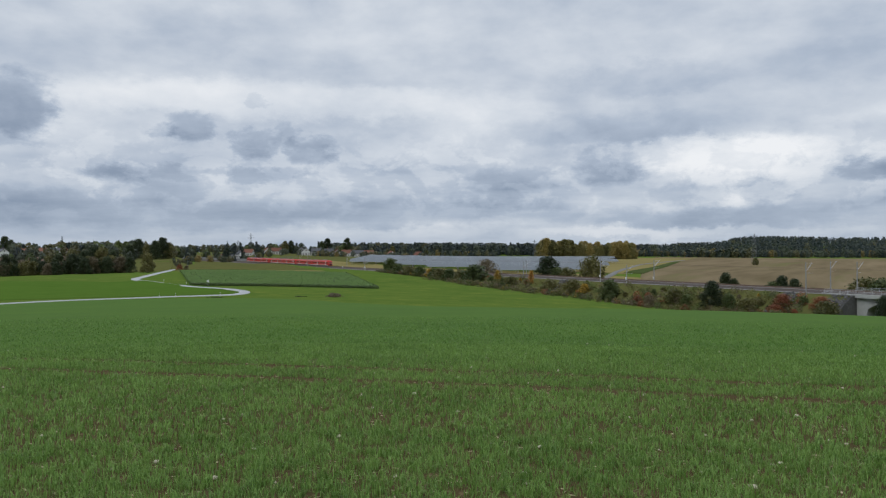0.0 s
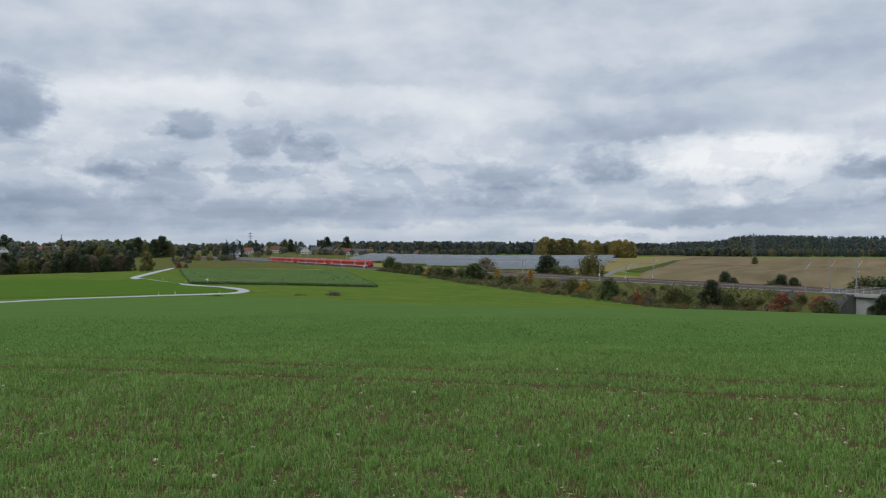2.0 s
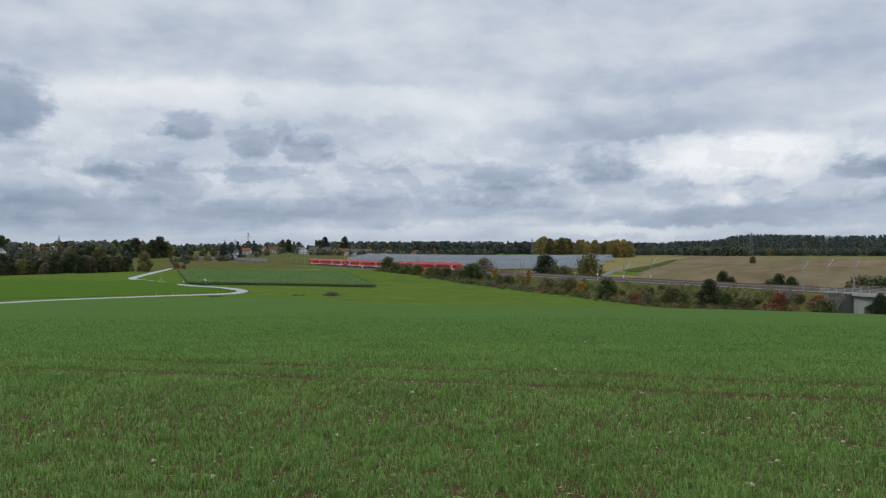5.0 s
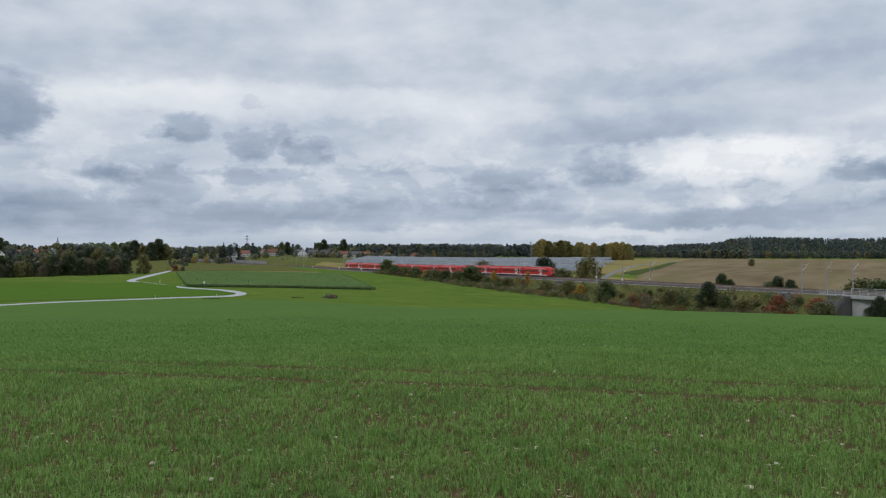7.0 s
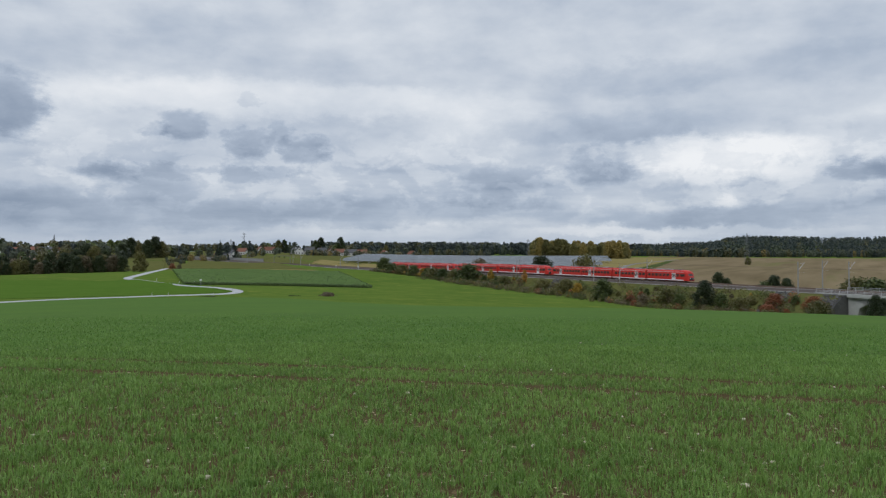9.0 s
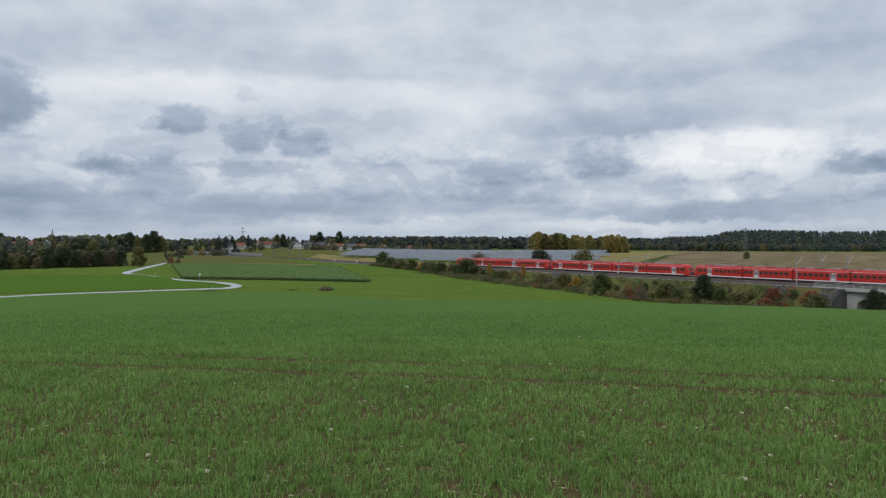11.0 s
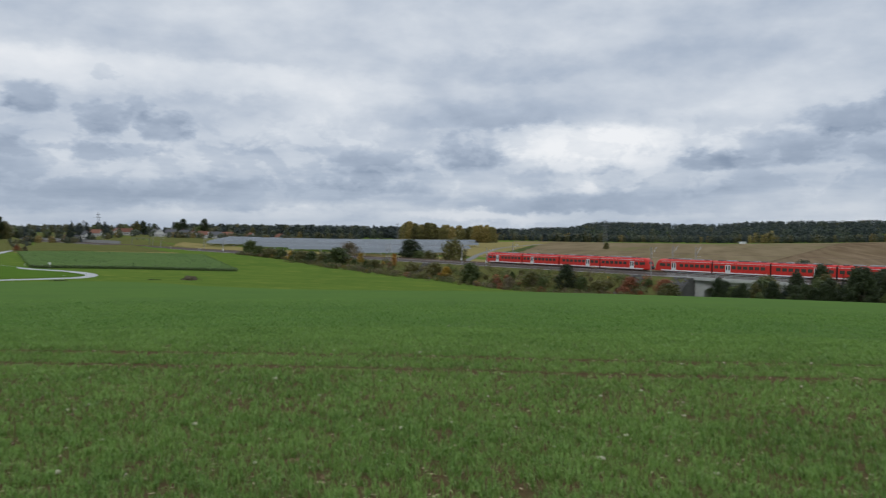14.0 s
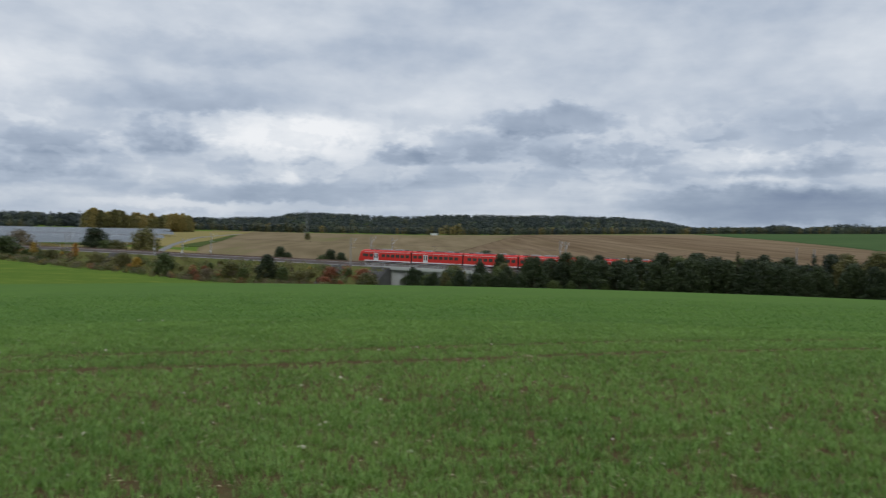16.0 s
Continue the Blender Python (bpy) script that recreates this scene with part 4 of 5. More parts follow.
# single bushes along the line: direction, offset from the track, kind, height and spread against the kind's own
for az, off, mother, k, w in ((3.85, 9, BUSH_GREEN, 1.5, 1.45), (-2.31, 11, BUSH_GREEN, 1.5, 1.95), (-1.28, 12, BUSH_OLIVE, 1.4, 1.2), (3.20, 11, BUSH_GREEN, 1.05, 1.6), (2.46, 12, BUSH_OLIVE, 1.3, 1.5), (1.72, 12, BUSH_GREEN, 1.0, 1.6), (0.98, 12, BUSH_YELLOW, 1.1, 1.3), (0.6, 12, BUSH_GREEN, .9, 1.6), (0.24, 12, BUSH_OLIVE, 1.3, 1.5), (-0.50, 12, BUSH_GREEN, 1.0, 1.6), (-4.97, 12, BUSH_OLIVE, 1.0, 1.4), (-7.61, 13, BUSH_OLIVE, 1.1, 1.4), (-9.22, 13, BUSH_OLIVE, 1.2, 1.4), (-10.22, 13, BUSH_YELLOW, .9, 1.5), (-16.26, 14, BUSH_OLIVE, 1.1, 1.4), (-17.20, 15, BUSH_GREEN, .7, 1.3), (-21.05, 15, BUSH_OLIVE, .9, 1.6), (-3.95, 9, BUSH_YELLOW, 1.2, .9), (-3.46, 13, BUSH_GREEN, .8, 1.1),
                              (-6.40, 10, BUSH_ORANGE, 1.15, .8), (-11.95, 15, BUSH_GREEN, 1.3, 1.3), (-18.75, 15, BUSH_DARK, .76, 1.3), (-19.86, 15, BUSH_GREEN, .85, 1.2),
                              (-23.4, 12, BUSH_RED, .8, 1.25), (-22.82, 15, BUSH_RED, .55, 1.9), (-25.73, 12, BUSH_RED, .75, 1.6), (-25.96, 16, BUSH_OLIVE, 1.2, 1.3), (-13.96, 15, BUSH_RED, .5, 1.5), (-14.73, 17, BUSH_BROWN, 1.0, 1.2),
                              (-7.55, -19, BUSH_DARK, .88, 1.75), (-8.82, -17, BUSH_OLIVE, 1.5, 1.3), (-10.74, -20, BUSH_OLIVE, 2.6, .9), (-8.22, -14, BUSH_GREEN, 1.1, 1.2), (-3.21, -14, BUSH_BROWN, 1.8, 1.4),
                              (-19.68, -18, BUSH_DARK, .75, .95), (-20.22, -20, BUSH_DARK, .6, .9), (-22.65, -18, BUSH_GREEN, 1.1, 1.2), (-23.34, -20, BUSH_DARK, .75, 1.0), (-24.03, -19, BUSH_DARK, .7, 1.0), (-25.22, -18, BUSH_GREEN, .9, 1.3), (-25.73, -20, BUSH_GREEN, .9, 1.0),
                              (-28.34, -22, BUSH_OLIVE, 2.0, 1.2), (-29.13, -20, BUSH_GREEN, 1.5, 1.3), (-30.21, -22, BUSH_DARK, .7, 1.1), (-32.08, -24, BUSH_GREEN, 1.5, 1.4), (-34.55, -24, BUSH_DARK, .8, 1.2)):
    k *= 1.25 if off > 0 else 1.55
    x, y, s = beside(az, off)
    plant(mother, x, y, bank_height(s, off), k, None, w)

# the scrub that covers the near bank
rng = random.Random(21)
for i in range(150):
    s = rng.uniform(-50, 206)
    off = rng.uniform(8.5, 21)
    if s < 20:
        off = rng.uniform(9.5, 13)
    mother = rng.choice((BUSH_OLIVE, BUSH_YELLOW, BUSH_BROWN, BUSH_GREEN, BUSH_OLIVE, BUSH_BROWN, BUSH_RED if s > 130 else BUSH_OLIVE, BUSH_RED if s > 130 else BUSH_YELLOW))
    q, _ = on_line(s, off)
    plant(mother, q.x, q.y, bank_height(s, off), rng.uniform(.3, .62), None, 1.2)

def mother_height(m):
    return {BUSH_DARK: 8.0, TREE_GREEN: 9.0, TREE_OLIVE: 9.0}.get(m, 10.0)


# the dense belt of trees that hides the line further along
for i in range(156):
    az = -30.5 - 36 * (i % 52) / 51 + rng.uniform(-.4, .4)
    r = (180, 168, 157)[i // 52] + rng.uniform(-5, 5)
    if -59.6 < az < -58.7:
        continue
    x, y = polar(az, r)
    grow = float(np.interp(-az, (29, 34, 36, 40, 50, 62), (.36, .46, .62, .78, .86, .95)))
    mother = rng.choice((TREE_DARK, TREE_DARK, TREE_SLIM, BUSH_DARK, TREE_CONE, TREE_SLIM, TREE_CONE, TREE_DARK, TREE_GREEN, TREE_DARK, TREE_SLIM, TREE_OLIVE))
    plant(mother, x, y, land(x, y), grow * rng.uniform(.72, 1.05) * (10 / mother_height(mother)), None, rng.uniform(.95, 1.3))
def mother_low(az):
    return az > -37


for i in range(70):
    az = -29 - 36 * i / 69 + rng.uniform(-.5, .5)
    x, y = polar(az, rng.uniform(146, 152))
    plant(rng.choice((BUSH_DARK, BUSH_DARK, BUSH_GREEN, BUSH_DARK)), x, y, land(x, y), rng.uniform(.35, .55) if mother_low(az) else rng.uniform(.6, .9))

# bushes before the arch and at the start of the belt
for az, r, mother, k, w in ((-29.6, 186, BUSH_DARK, .62, 1.5), (-30.3, 184, BUSH_GREEN, .95, 1.3), (-32.3, 180, BUSH_OLIVE, 2.0, .95), (-32.0, 178, BUSH_GREEN, 1.3, 1.1), (-34.1, 176, BUSH_DARK, .85, 1.0), (-35.6, 174, TREE_DARK, .85, .9)):
    x, y = polar(az, r)
    plant(mother, x, y, land(x, y), k, None, w)

# the hedge of trees behind the lane, and trees round the village
for u_az, r, mother, k in ((29.05, 430, BUSH_DARK, 1.3), (28.10, 450, HEDGE_BROWN, .95), (27.39, 455, HEDGE_DARK, .9), (26.64, 450, HEDGE_OLIVE, 1.0), (25.98, 445, HEDGE_DARK, 1.1), (25.21, 450, HEDGE_OLIVE, 1.3), (24.47, 445, HEDGE_DARK, 1.25), (23.85, 450, HEDGE_DARK, 1.5),
                           (23.37, 445, HEDGE_OLIVE, 1.4), (22.74, 440, BUSH_DARK, 1.45), (22.11, 445, BUSH_GREEN, 2.0), (20.55, 420, HEDGE_OLIVE, 1.05), (28.58, 440, HEDGE_DARK, .9), (26.31, 460, BUSH_DARK, .9), (18.05, 440, BUSH_BROWN, 1.0), (18.49, 470, BUSH_RED, 1.0)):
    x, y = polar(u_az, r)
    plant(mother, x, y, land(x, y), k)
for i in range(46):
    az = 29.37 + 4 + (21.86 - 29.37 - 4) * i / 45 + rng.uniform(-.2, .2)
    x, y = polar(az, 428 + rng.uniform(-10, 14))
    plant(rng.choice((HEDGE_DARK, HEDGE_OLIVE, HEDGE_DARK, HEDGE_BROWN)), x, y, land(x, y), rng.uniform(.75, 1.08) * (.74 if az > 25.3 else 1.0), None, 1.15)
for az, r, mother, k in ((15.33, 800, TREE_CONE, 2.1), (15.52, 805, TREE_CONE, 1.8), (14.25, 810, TREE_CONE, 1.6), (19.59, 700, HEDGE_DARK, 1.85), (21.15, 720, HEDGE_DARK, 1.75), (20.07, 690, HEDGE_DARK, 1.6), (19.15, 700, HEDGE_OLIVE, 1.45), (20.6, 705, HEDGE_OLIVE, 1.3), (21.7, 690, HEDGE_DARK, 1.3), (29.11, 900, BUSH_DARK, 2.4), (28.74, 950, TREE_DARK, 1.6), (25.81, 980, TREE_CONE, 2.0),
                         (8.33, 900, TREE_DARK, 1.9), (6.91, 900, TREE_DARK, 2.0), (8.73, 910, TREE_GREEN, 1.7), (11.32, 880, TREE_OLIVE, 1.6), (10.92, 885, TREE_DARK, 1.5), (3.65, 920, TREE_OLIVE, 1.4), (1.60, 950, TREE_CONE, 1.6), (1.19, 900, TREE_OLIVE, 1.0)):
    x, y = polar(az, r)
    plant(mother, x, y, land(x, y), k)

# golden poplars
for i in range(84):
    az = rng.uniform(-13.6, -6.9)
    x, y = polar(az, 825 + 22 * (i // 17) + rng.uniform(-8, 8))
    plant(rng.choice((TREE_GOLD, TREE_RUST, TREE_RUST, TREE_GREEN_TALL)), x, y, land(x, y), rng.uniform(.70, .93) * (1.08 if az > -9.5 else .93), None, rng.uniform(1.1, 1.55))
x, y = polar(-21.66, 620)
plant(BUSH_OLIVE, x, y, land(x, y), 1.75, None, .85)


def crowns(name, spots, materials, label, category, seed, sprays, grain=.145):
    """Many small plants in one mesh, each a heap of leaf sprays; spots: place, height, half width, material, pointed."""
    rg = np.random.default_rng(seed)
    verts, faces, slots = [], [], []
    for x, y, z, h, w, slot, cone in spots:
        f = rg.uniform(0.04, 1, sprays)
        a = rg.uniform(0, 6.283, sprays)
        rad = w * ((1 - f) if cone else np.sqrt(np.clip(1 - ((f - .45) / .58) ** 2, .02, 1))) * rg.uniform(.5, 1.05, sprays)
        c = np.stack([x + np.cos(a) * rad, y + np.sin(a) * rad, z + f * h], 1)
        d = rg.normal(size=(sprays, 3)) * .55 + np.stack([np.cos(a), np.sin(a), f * 1.6 - .4], 1)
        t = np.cross(d, rg.normal(size=(sprays, 3)))
        t /= np.linalg.norm(t, axis=1)[:, None]
        e = np.cross(d / np.linalg.norm(d, axis=1)[:, None], t)
        s = (h * grain * rg.uniform(.6, 1.3, sprays))[:, None]
        q = np.stack([c - t * s, c + e * s * .7, c + t * s, c - e * s * .7], 1).reshape(-1, 3)
        b0 = len(verts)
        verts.extend(q.tolist())
        faces.extend((b0 + 4 * k, b0 + 4 * k + 1, b0 + 4 * k + 2, b0 + 4 * k + 3) for k in range(sprays))
        slots.extend([slot] * sprays)
    tagged(sheet(name, verts, faces, materials, smooth=False, slots=slots), label, category, kind="stuff")


def wood(name, az0, az1, r0, r1, count, height, materials, weights, label, seed, sprays=46, conifer=0.5, grain=.17, spread=.36, tall=lambda az: 1.0):
    """A far wood between two directions and ranges."""
    rg = np.random.default_rng(seed)
    spots = []
    for i in range(count):
        az = rg.uniform(min(az0, az1), max(az0, az1))
        x, y = polar(az, math.sqrt(rg.uniform(r0 * r0, r1 * r1)))
        h = height * rg.uniform(.74, 1.14) * tall(az)
        slot = int(rg.choice(len(materials), p=weights))
        cone = rg.uniform() < conifer and slot == 0
        spots.append((x, y, land(x, y), h, h * (.24 if cone else spread), slot, cone))
    crowns(name, spots, materials, label, "forest", seed + 100, sprays, grain)


def bank_scrub():
    rg = np.random.default_rng(61)
    spots = []
    for i in range(900):
        s = rg.uniform(-52, 206)
        off = rg.uniform(7.6, 23) if s > 20 else rg.uniform(9.0, 13.5)
        q, _ = on_line(s, off)
        h = rg.uniform(.7, 2.3) if s > 40 else rg.uniform(.6, 1.9)
        slot = int(rg.choice(4, p=(.48, .25, .24, .03)))
        spots.append((q.x, q.y, bank_height(s, off) - .1, h, h * .75, slot, False))
    crowns("bank_scrub", spots, [LEAF_OLIVE, LEAF_BROWN, LEAF_GREEN, LEAF_RED], "low olive and brown scrub covering the railway bank", "scrub", 62, 80, .10)


bank_scrub()


def catch_crop_plants():
    rg = np.random.default_rng(71)
    c = [Vector(polar(*k)) for k in ((17.75, 292), (4.75, 296), (7.11, 400), (18.49, 430))]
    spots = []
    for i in range(3600):
        u, v = rg.uniform(0, 1), rg.uniform(0, 1) ** 1.3
        if i < 900:
            v = rg.uniform(-.004, .004)
        elif i < 1100:
            u = 1 + rg.uniform(-.004, .004)
        q = (c[0] * (1 - u) + c[1] * u) * (1 - v) + (c[3] * (1 - u) + c[2] * u) * v
        h = rg.uniform(.9, 1.1)
        spots.append((q.x, q.y, land(q.x, q.y), h, .7, 0, False))
    crowns("catch_crop_plants", spots, [CROP_LEAF], "leafy dark green catch crop plants", "crop", 72, 14, .16)


catch_crop_plants()


def track_marker(s, off):
    q, h = on_line(s, off)
    t = thing("track_marker", pose(q.x, q.y, bank_height(s, off) if off > 6.4 else rail_z(s) - .95, 0, 0, math.degrees(h)), "small white plate on a short post beside the track", "marker", "markers along the line")
    part("post", rod((0, 0, -.3), (0, 0, 1.5), .05), GALVANISED, t)
    part("plate", box(0, -.05, 1.45, .9, .06, .8, .02), WHITE, t)


for s, off in ((-120, 5.6), (-85, 5.2), (-45, 6.0), (-60, -9.2), (10, 6.0), (-10, -9.5), (-170, 5.5)):
    track_marker(s, off)
MIXED = [HAZED_PINE, HAZED_DARK, WOOD_OLIVE, WOOD_GOLD]
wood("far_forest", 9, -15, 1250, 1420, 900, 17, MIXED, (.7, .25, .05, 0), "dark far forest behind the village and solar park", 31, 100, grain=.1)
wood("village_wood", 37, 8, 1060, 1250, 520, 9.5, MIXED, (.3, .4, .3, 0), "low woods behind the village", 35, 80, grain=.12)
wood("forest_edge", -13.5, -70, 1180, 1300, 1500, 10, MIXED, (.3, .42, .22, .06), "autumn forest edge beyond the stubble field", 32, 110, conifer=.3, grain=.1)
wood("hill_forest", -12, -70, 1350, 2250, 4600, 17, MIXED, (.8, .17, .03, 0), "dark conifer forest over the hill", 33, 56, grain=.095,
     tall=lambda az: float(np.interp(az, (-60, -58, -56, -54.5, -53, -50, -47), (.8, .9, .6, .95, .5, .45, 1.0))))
wood("village_trees", 18.05, 38, 880, 980, 170, 12, [HAZED_PINE, HAZED_DARK, WOOD_OLIVE, LEAF_GREEN], (.15, .45, .2, .2), "leafy trees between the village houses", 38, 110, .7, .13, .42)
wood("village_front_trees", 21.15, 29.37, 660, 840, 42, 9, [HAZED_PINE, HAZED_DARK, WOOD_OLIVE, LEAF_GREEN], (.05, .5, .25, .2), "leafy trees before the village", 39, 110, .7, .13, .45)
wood("village_back_trees", 0.57, 18.05, 890, 980, 70, 11, [HAZED_PINE, HAZED_DARK, WOOD_OLIVE, LEAF_GREEN], (.3, .4, .2, .1), "trees behind the white houses", 40, 110, .7, .13, .4)
wood("golden_trees", -30.52, -32.58, 1165, 1180, 9, 15, [HAZED_PINE, HAZED_DARK, WOOD_OLIVE, LEAF_GOLD], (0, 0, .3, .7), "golden autumn trees at the forest edge", 43, 90, 0, .1, .26)
wood("garden_trees", 0.57, 18.05, 780, 840, 90, 6.0, [HAZED_PINE, HAZED_DARK, WOOD_OLIVE, WOOD_GOLD], (.1, .45, .35, .1), "garden trees and hedges before the houses", 44, 110, .6, .13, .5)
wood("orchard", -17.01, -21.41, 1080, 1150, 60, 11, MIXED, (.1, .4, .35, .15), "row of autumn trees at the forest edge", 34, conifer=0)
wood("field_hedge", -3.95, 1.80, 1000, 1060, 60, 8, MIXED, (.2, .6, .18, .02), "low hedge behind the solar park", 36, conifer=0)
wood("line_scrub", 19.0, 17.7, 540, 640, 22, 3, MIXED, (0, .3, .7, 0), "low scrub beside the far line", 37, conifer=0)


# ---- solar park ----
def solar_park():
    mother = None
    for j in range(30):
        y = 400 + j * 13.5
        for x0 in np.arange(-70, 200, 30.0):
            xm = x0 + 15
            az, r = math.degrees(math.atan2(-xm, y)), math.hypot(xm, y)
            if not (-11.4 < az < 7.92) or r > 800 or (az < -9 and r < 520):
                continue
            d2 = (LINE_XY[:, 0] - xm) ** 2 + (LINE_XY[:, 1] - y) ** 2
            i = int(d2.argmin())
            behind = (xm - LINE_XY[i, 0]) * -math.sin(LINE[i, 2]) + (y - LINE_XY[i, 1]) * math.cos(LINE[i, 2])
            if behind < 42:
                continue
            z = land(xm, y)
            slope = math.degrees(math.atan2(land(xm + 14, y) - land(xm - 14, y), 28))
            m = pose(xm, y, z, 0, -slope, 0)
            if mother is None:
                mother = thing("solar_table", m, "long tilted table of grey-blue solar panels on steel posts", "solar panels", "rows of the solar park")
                tilt = Matrix.Rotation(radians(17), 4, "X")
                p = part("panel", box(0, 0, 2.7, 29.6, 6.6, .06, 0, tilt), SOLAR, mother)
                part("frame", add_box(box(0, -3.17, 1.7, 29.7, .06, .1, 0, tilt), 0, 3.17, 3.65, 29.7, .06, .1, 0, tilt), GALVANISED, p)
                for k in range(4):
                    part("post", box(-12.9 + k * 8.6, -2.4, .8, .16, .16, 2.4), GALVANISED, mother)
                    part("post", box(-12.9 + k * 8.6, 2.4, 1.4, .16, .16, 3.9), GALVANISED, mother)
            else:
                copy_thing(mother, m)


solar_park()


# ---- village ----
def house(m, w, d, wall_h, roof, label):
    t = thing("house", m, label, "house", "houses of the village")
    part("wall", box(0, 0, wall_h / 2 - .4, w, d, wall_h + .8), PLASTER, t)
    rise = w * .42
    part("gable", _prism(w, d, wall_h, rise), PLASTER, t)
    for side in (-1, 1):
        ang = math.atan2(rise, w / 2)
        ln = math.hypot(rise, w / 2) + .5
        mid = Vector((side * (w / 4 + .12), 0, wall_h + rise / 2 - .02))
        part("roof", box(mid.x, 0, mid.z, ln, d + .9, .22, 0, Matrix.Rotation(side * ang, 4, "Y")), roof, t)
    part("chimney", box(w * .12, d * .2, wall_h + rise + .1, .6, .6, 1.6), ROOF_TILE, t)
    for y, n in ((-d / 2 - .03, 3), (d / 2 + .03, 3)):
        for k in range(n):
            for z in (1.3, 4.0):
                if z < wall_h:
                    part("window", box(-w / 2 + w * (k + .5) / n, y, z, 1.2, .08, 1.3), GLASS, t)
        part("window", box(0, y, wall_h + rise * .35, 1.1, .08, 1.2), GLASS, t)
    for side in (-1, 1):
        for k in range(4):
            part("window", box(side * (w / 2 + .03), -d / 2 + d * (k + .5) / 4, 1.4, .08, 1.2, 1.3), GLASS, t)
    return t


def _prism(w, d, z, rise):
    bm = bmesh.new()
    a = [bm.verts.new(p) for p in ((-w / 2, -d / 2, z), (w / 2, -d / 2, z), (0, -d / 2, z + rise))]
    b = [bm.verts.new(p) for p in ((-w / 2, d / 2, z), (w / 2, d / 2, z), (0, d / 2, z + rise))]
    bm.faces.new(a)
    bm.faces.new(b[::-1])
    for i in range(3):
        j = (i + 1) % 3
        bm.faces.new((a[j], a[i], b[i], b[j]))
    return bm


def village():
    spec = {}
    for az, r, turn, kind in ((9.89, 830, 5, 0), (9.13, 840, 80, 0), (10.17, 850, 10, 0), (8.24, 850, 75, 0), (7.68, 850, 8, 1), (6.99, 845, 70, 1), (6.14, 850, 80, 2), (5.37, 860, 75, 1), (3.77, 870, 20, 1), (1.76, 880, 30, 1), (12.58, 840, 10, 1), (11.95, 845, 80, 1),
                              (15.29, 830, 80, 2), (15.60, 860, 20, 1), (23.09, 640, 78, 1), (23.50, 660, 20, 1), (29.21, 880, 20, 0), (27.84, 900, 70, 1), (27.65, 930, 10, 1), (26.41, 900, 15, 2), (26.25, 880, 80, 0), (25.81, 910, 75, 1), (25.55, 930, 10, 1), (25.28, 900, 80, 1), (23.78, 960, 10, 1), (13.87, 860, 70, 1), (14.41, 850, 20, 0), (26.97, 960, 60, 1), (28.74, 940, 70, 1)):
        x, y = polar(az, r)
        m = pose(x, y, land(x, y), 0, 0, turn + az)
        if kind in spec:
            copy_thing(spec[kind], m)
        else:
            roof = (ROOF_DARK, ROOF_TILE, ROOF_DARK)[kind]
            size = ((8.6, 9.5, 3.7), (8.4, 10.5, 3.2), (9, 11, 3.0))[kind]
            label = ("white gabled house with a dark grey roof", "white plastered house with a red tiled roof", "low house with a dark grey tiled roof")[kind]
            spec[kind] = house(m, *size, roof, label)


village()


def pylon(az, r, tall, label):
    x, y = polar(az, r)
    t = thing("pylon", pose(x, y, land(x, y), 0, 0, az + 20), label, "pylon")
    b = tall * .085
    for sx, sy in ((-1, -1), (1, -1), (1, 1), (-1, 1)):
        part("leg", rod((sx * b, sy * b, -.5), (sx * .25, sy * .25, tall), .09, .05, 5), PYLON_STEEL, t)
    for k in range(8):
        f0, f1 = k / 8, (k + 1) / 8
        w0, w1 = b + (.25 - b) * f0, b + (.25 - b) * f1
        bm = bmesh.new()
        for sy in (-1, 1):
            add_rod(bm, (-w0, sy * w0, f0 * tall), (w1, sy * w1, f1 * tall), .05, None, 4)
            add_rod(bm, (w0, sy * w0, f0 * tall), (-w1, sy * w1, f1 * tall), .05, None, 4)
        part("brace", bm, PYLON_STEEL, t)
    for z, half in ((.78, .16), (.92, .11)):
        part("crossarm", box(0, 0, z * tall, 2 * half * tall, .3, .3), PYLON_STEEL, t)


pylon(-21.59, 700, 24, "grey lattice power pylon in the stubble field")
pylon(-6.64, 790, 20, "grey lattice power pylon by the solar park")
pylon(14.60, 760, 21, "grey lattice power pylon at the village edge")
pylon(13.71, 900, 22, "slim lattice telephone mast in the village")


def marker_post(az, r):
    x, y = polar(az, r)
    t = thing("marker_post", pose(x, y, land(x, y), 0, 0, az), "white roadside marker post with a black band", "post", "marker posts along the lane")
    part("post", add_box(box(0, 0, .42, .14, .10, 1.0, .02), 0, 0, 1.02, .13, .09, .1, .02), WHITE, t)
    part("band", box(0, 0, .80, .15, .11, .16), DARK, t)


for az, r in ((19.81, 227), (18.75, 231), (15.79, 241), (14.48, 258), (18.05, 299), (17.04, 296), (19.52, 322)):
    marker_post(az, r)


def road_sign(az, r):
    x, y = polar(az, r)
    t = thing("road_sign", pose(x, y, land(x, y), 0, 0, az), "triangular road sign on a grey post beside the lane", "road sign")
    part("post", rod((0, 0, -.2), (0, 0, 2.2), .04), GALVANISED, t)
    bm = bmesh.new()
    bmesh.ops.create_cone(bm, cap_ends=True, segments=3, radius1=.55, radius2=.55, depth=.03, matrix=Matrix.Translation((0, -.06, 1.9)) @ Matrix.Rotation(radians(90), 4, "X") @ Matrix.Rotation(radians(90), 4, "Z"))
    part("plate", bm, WHITE, t)


road_sign(16.62, 288)


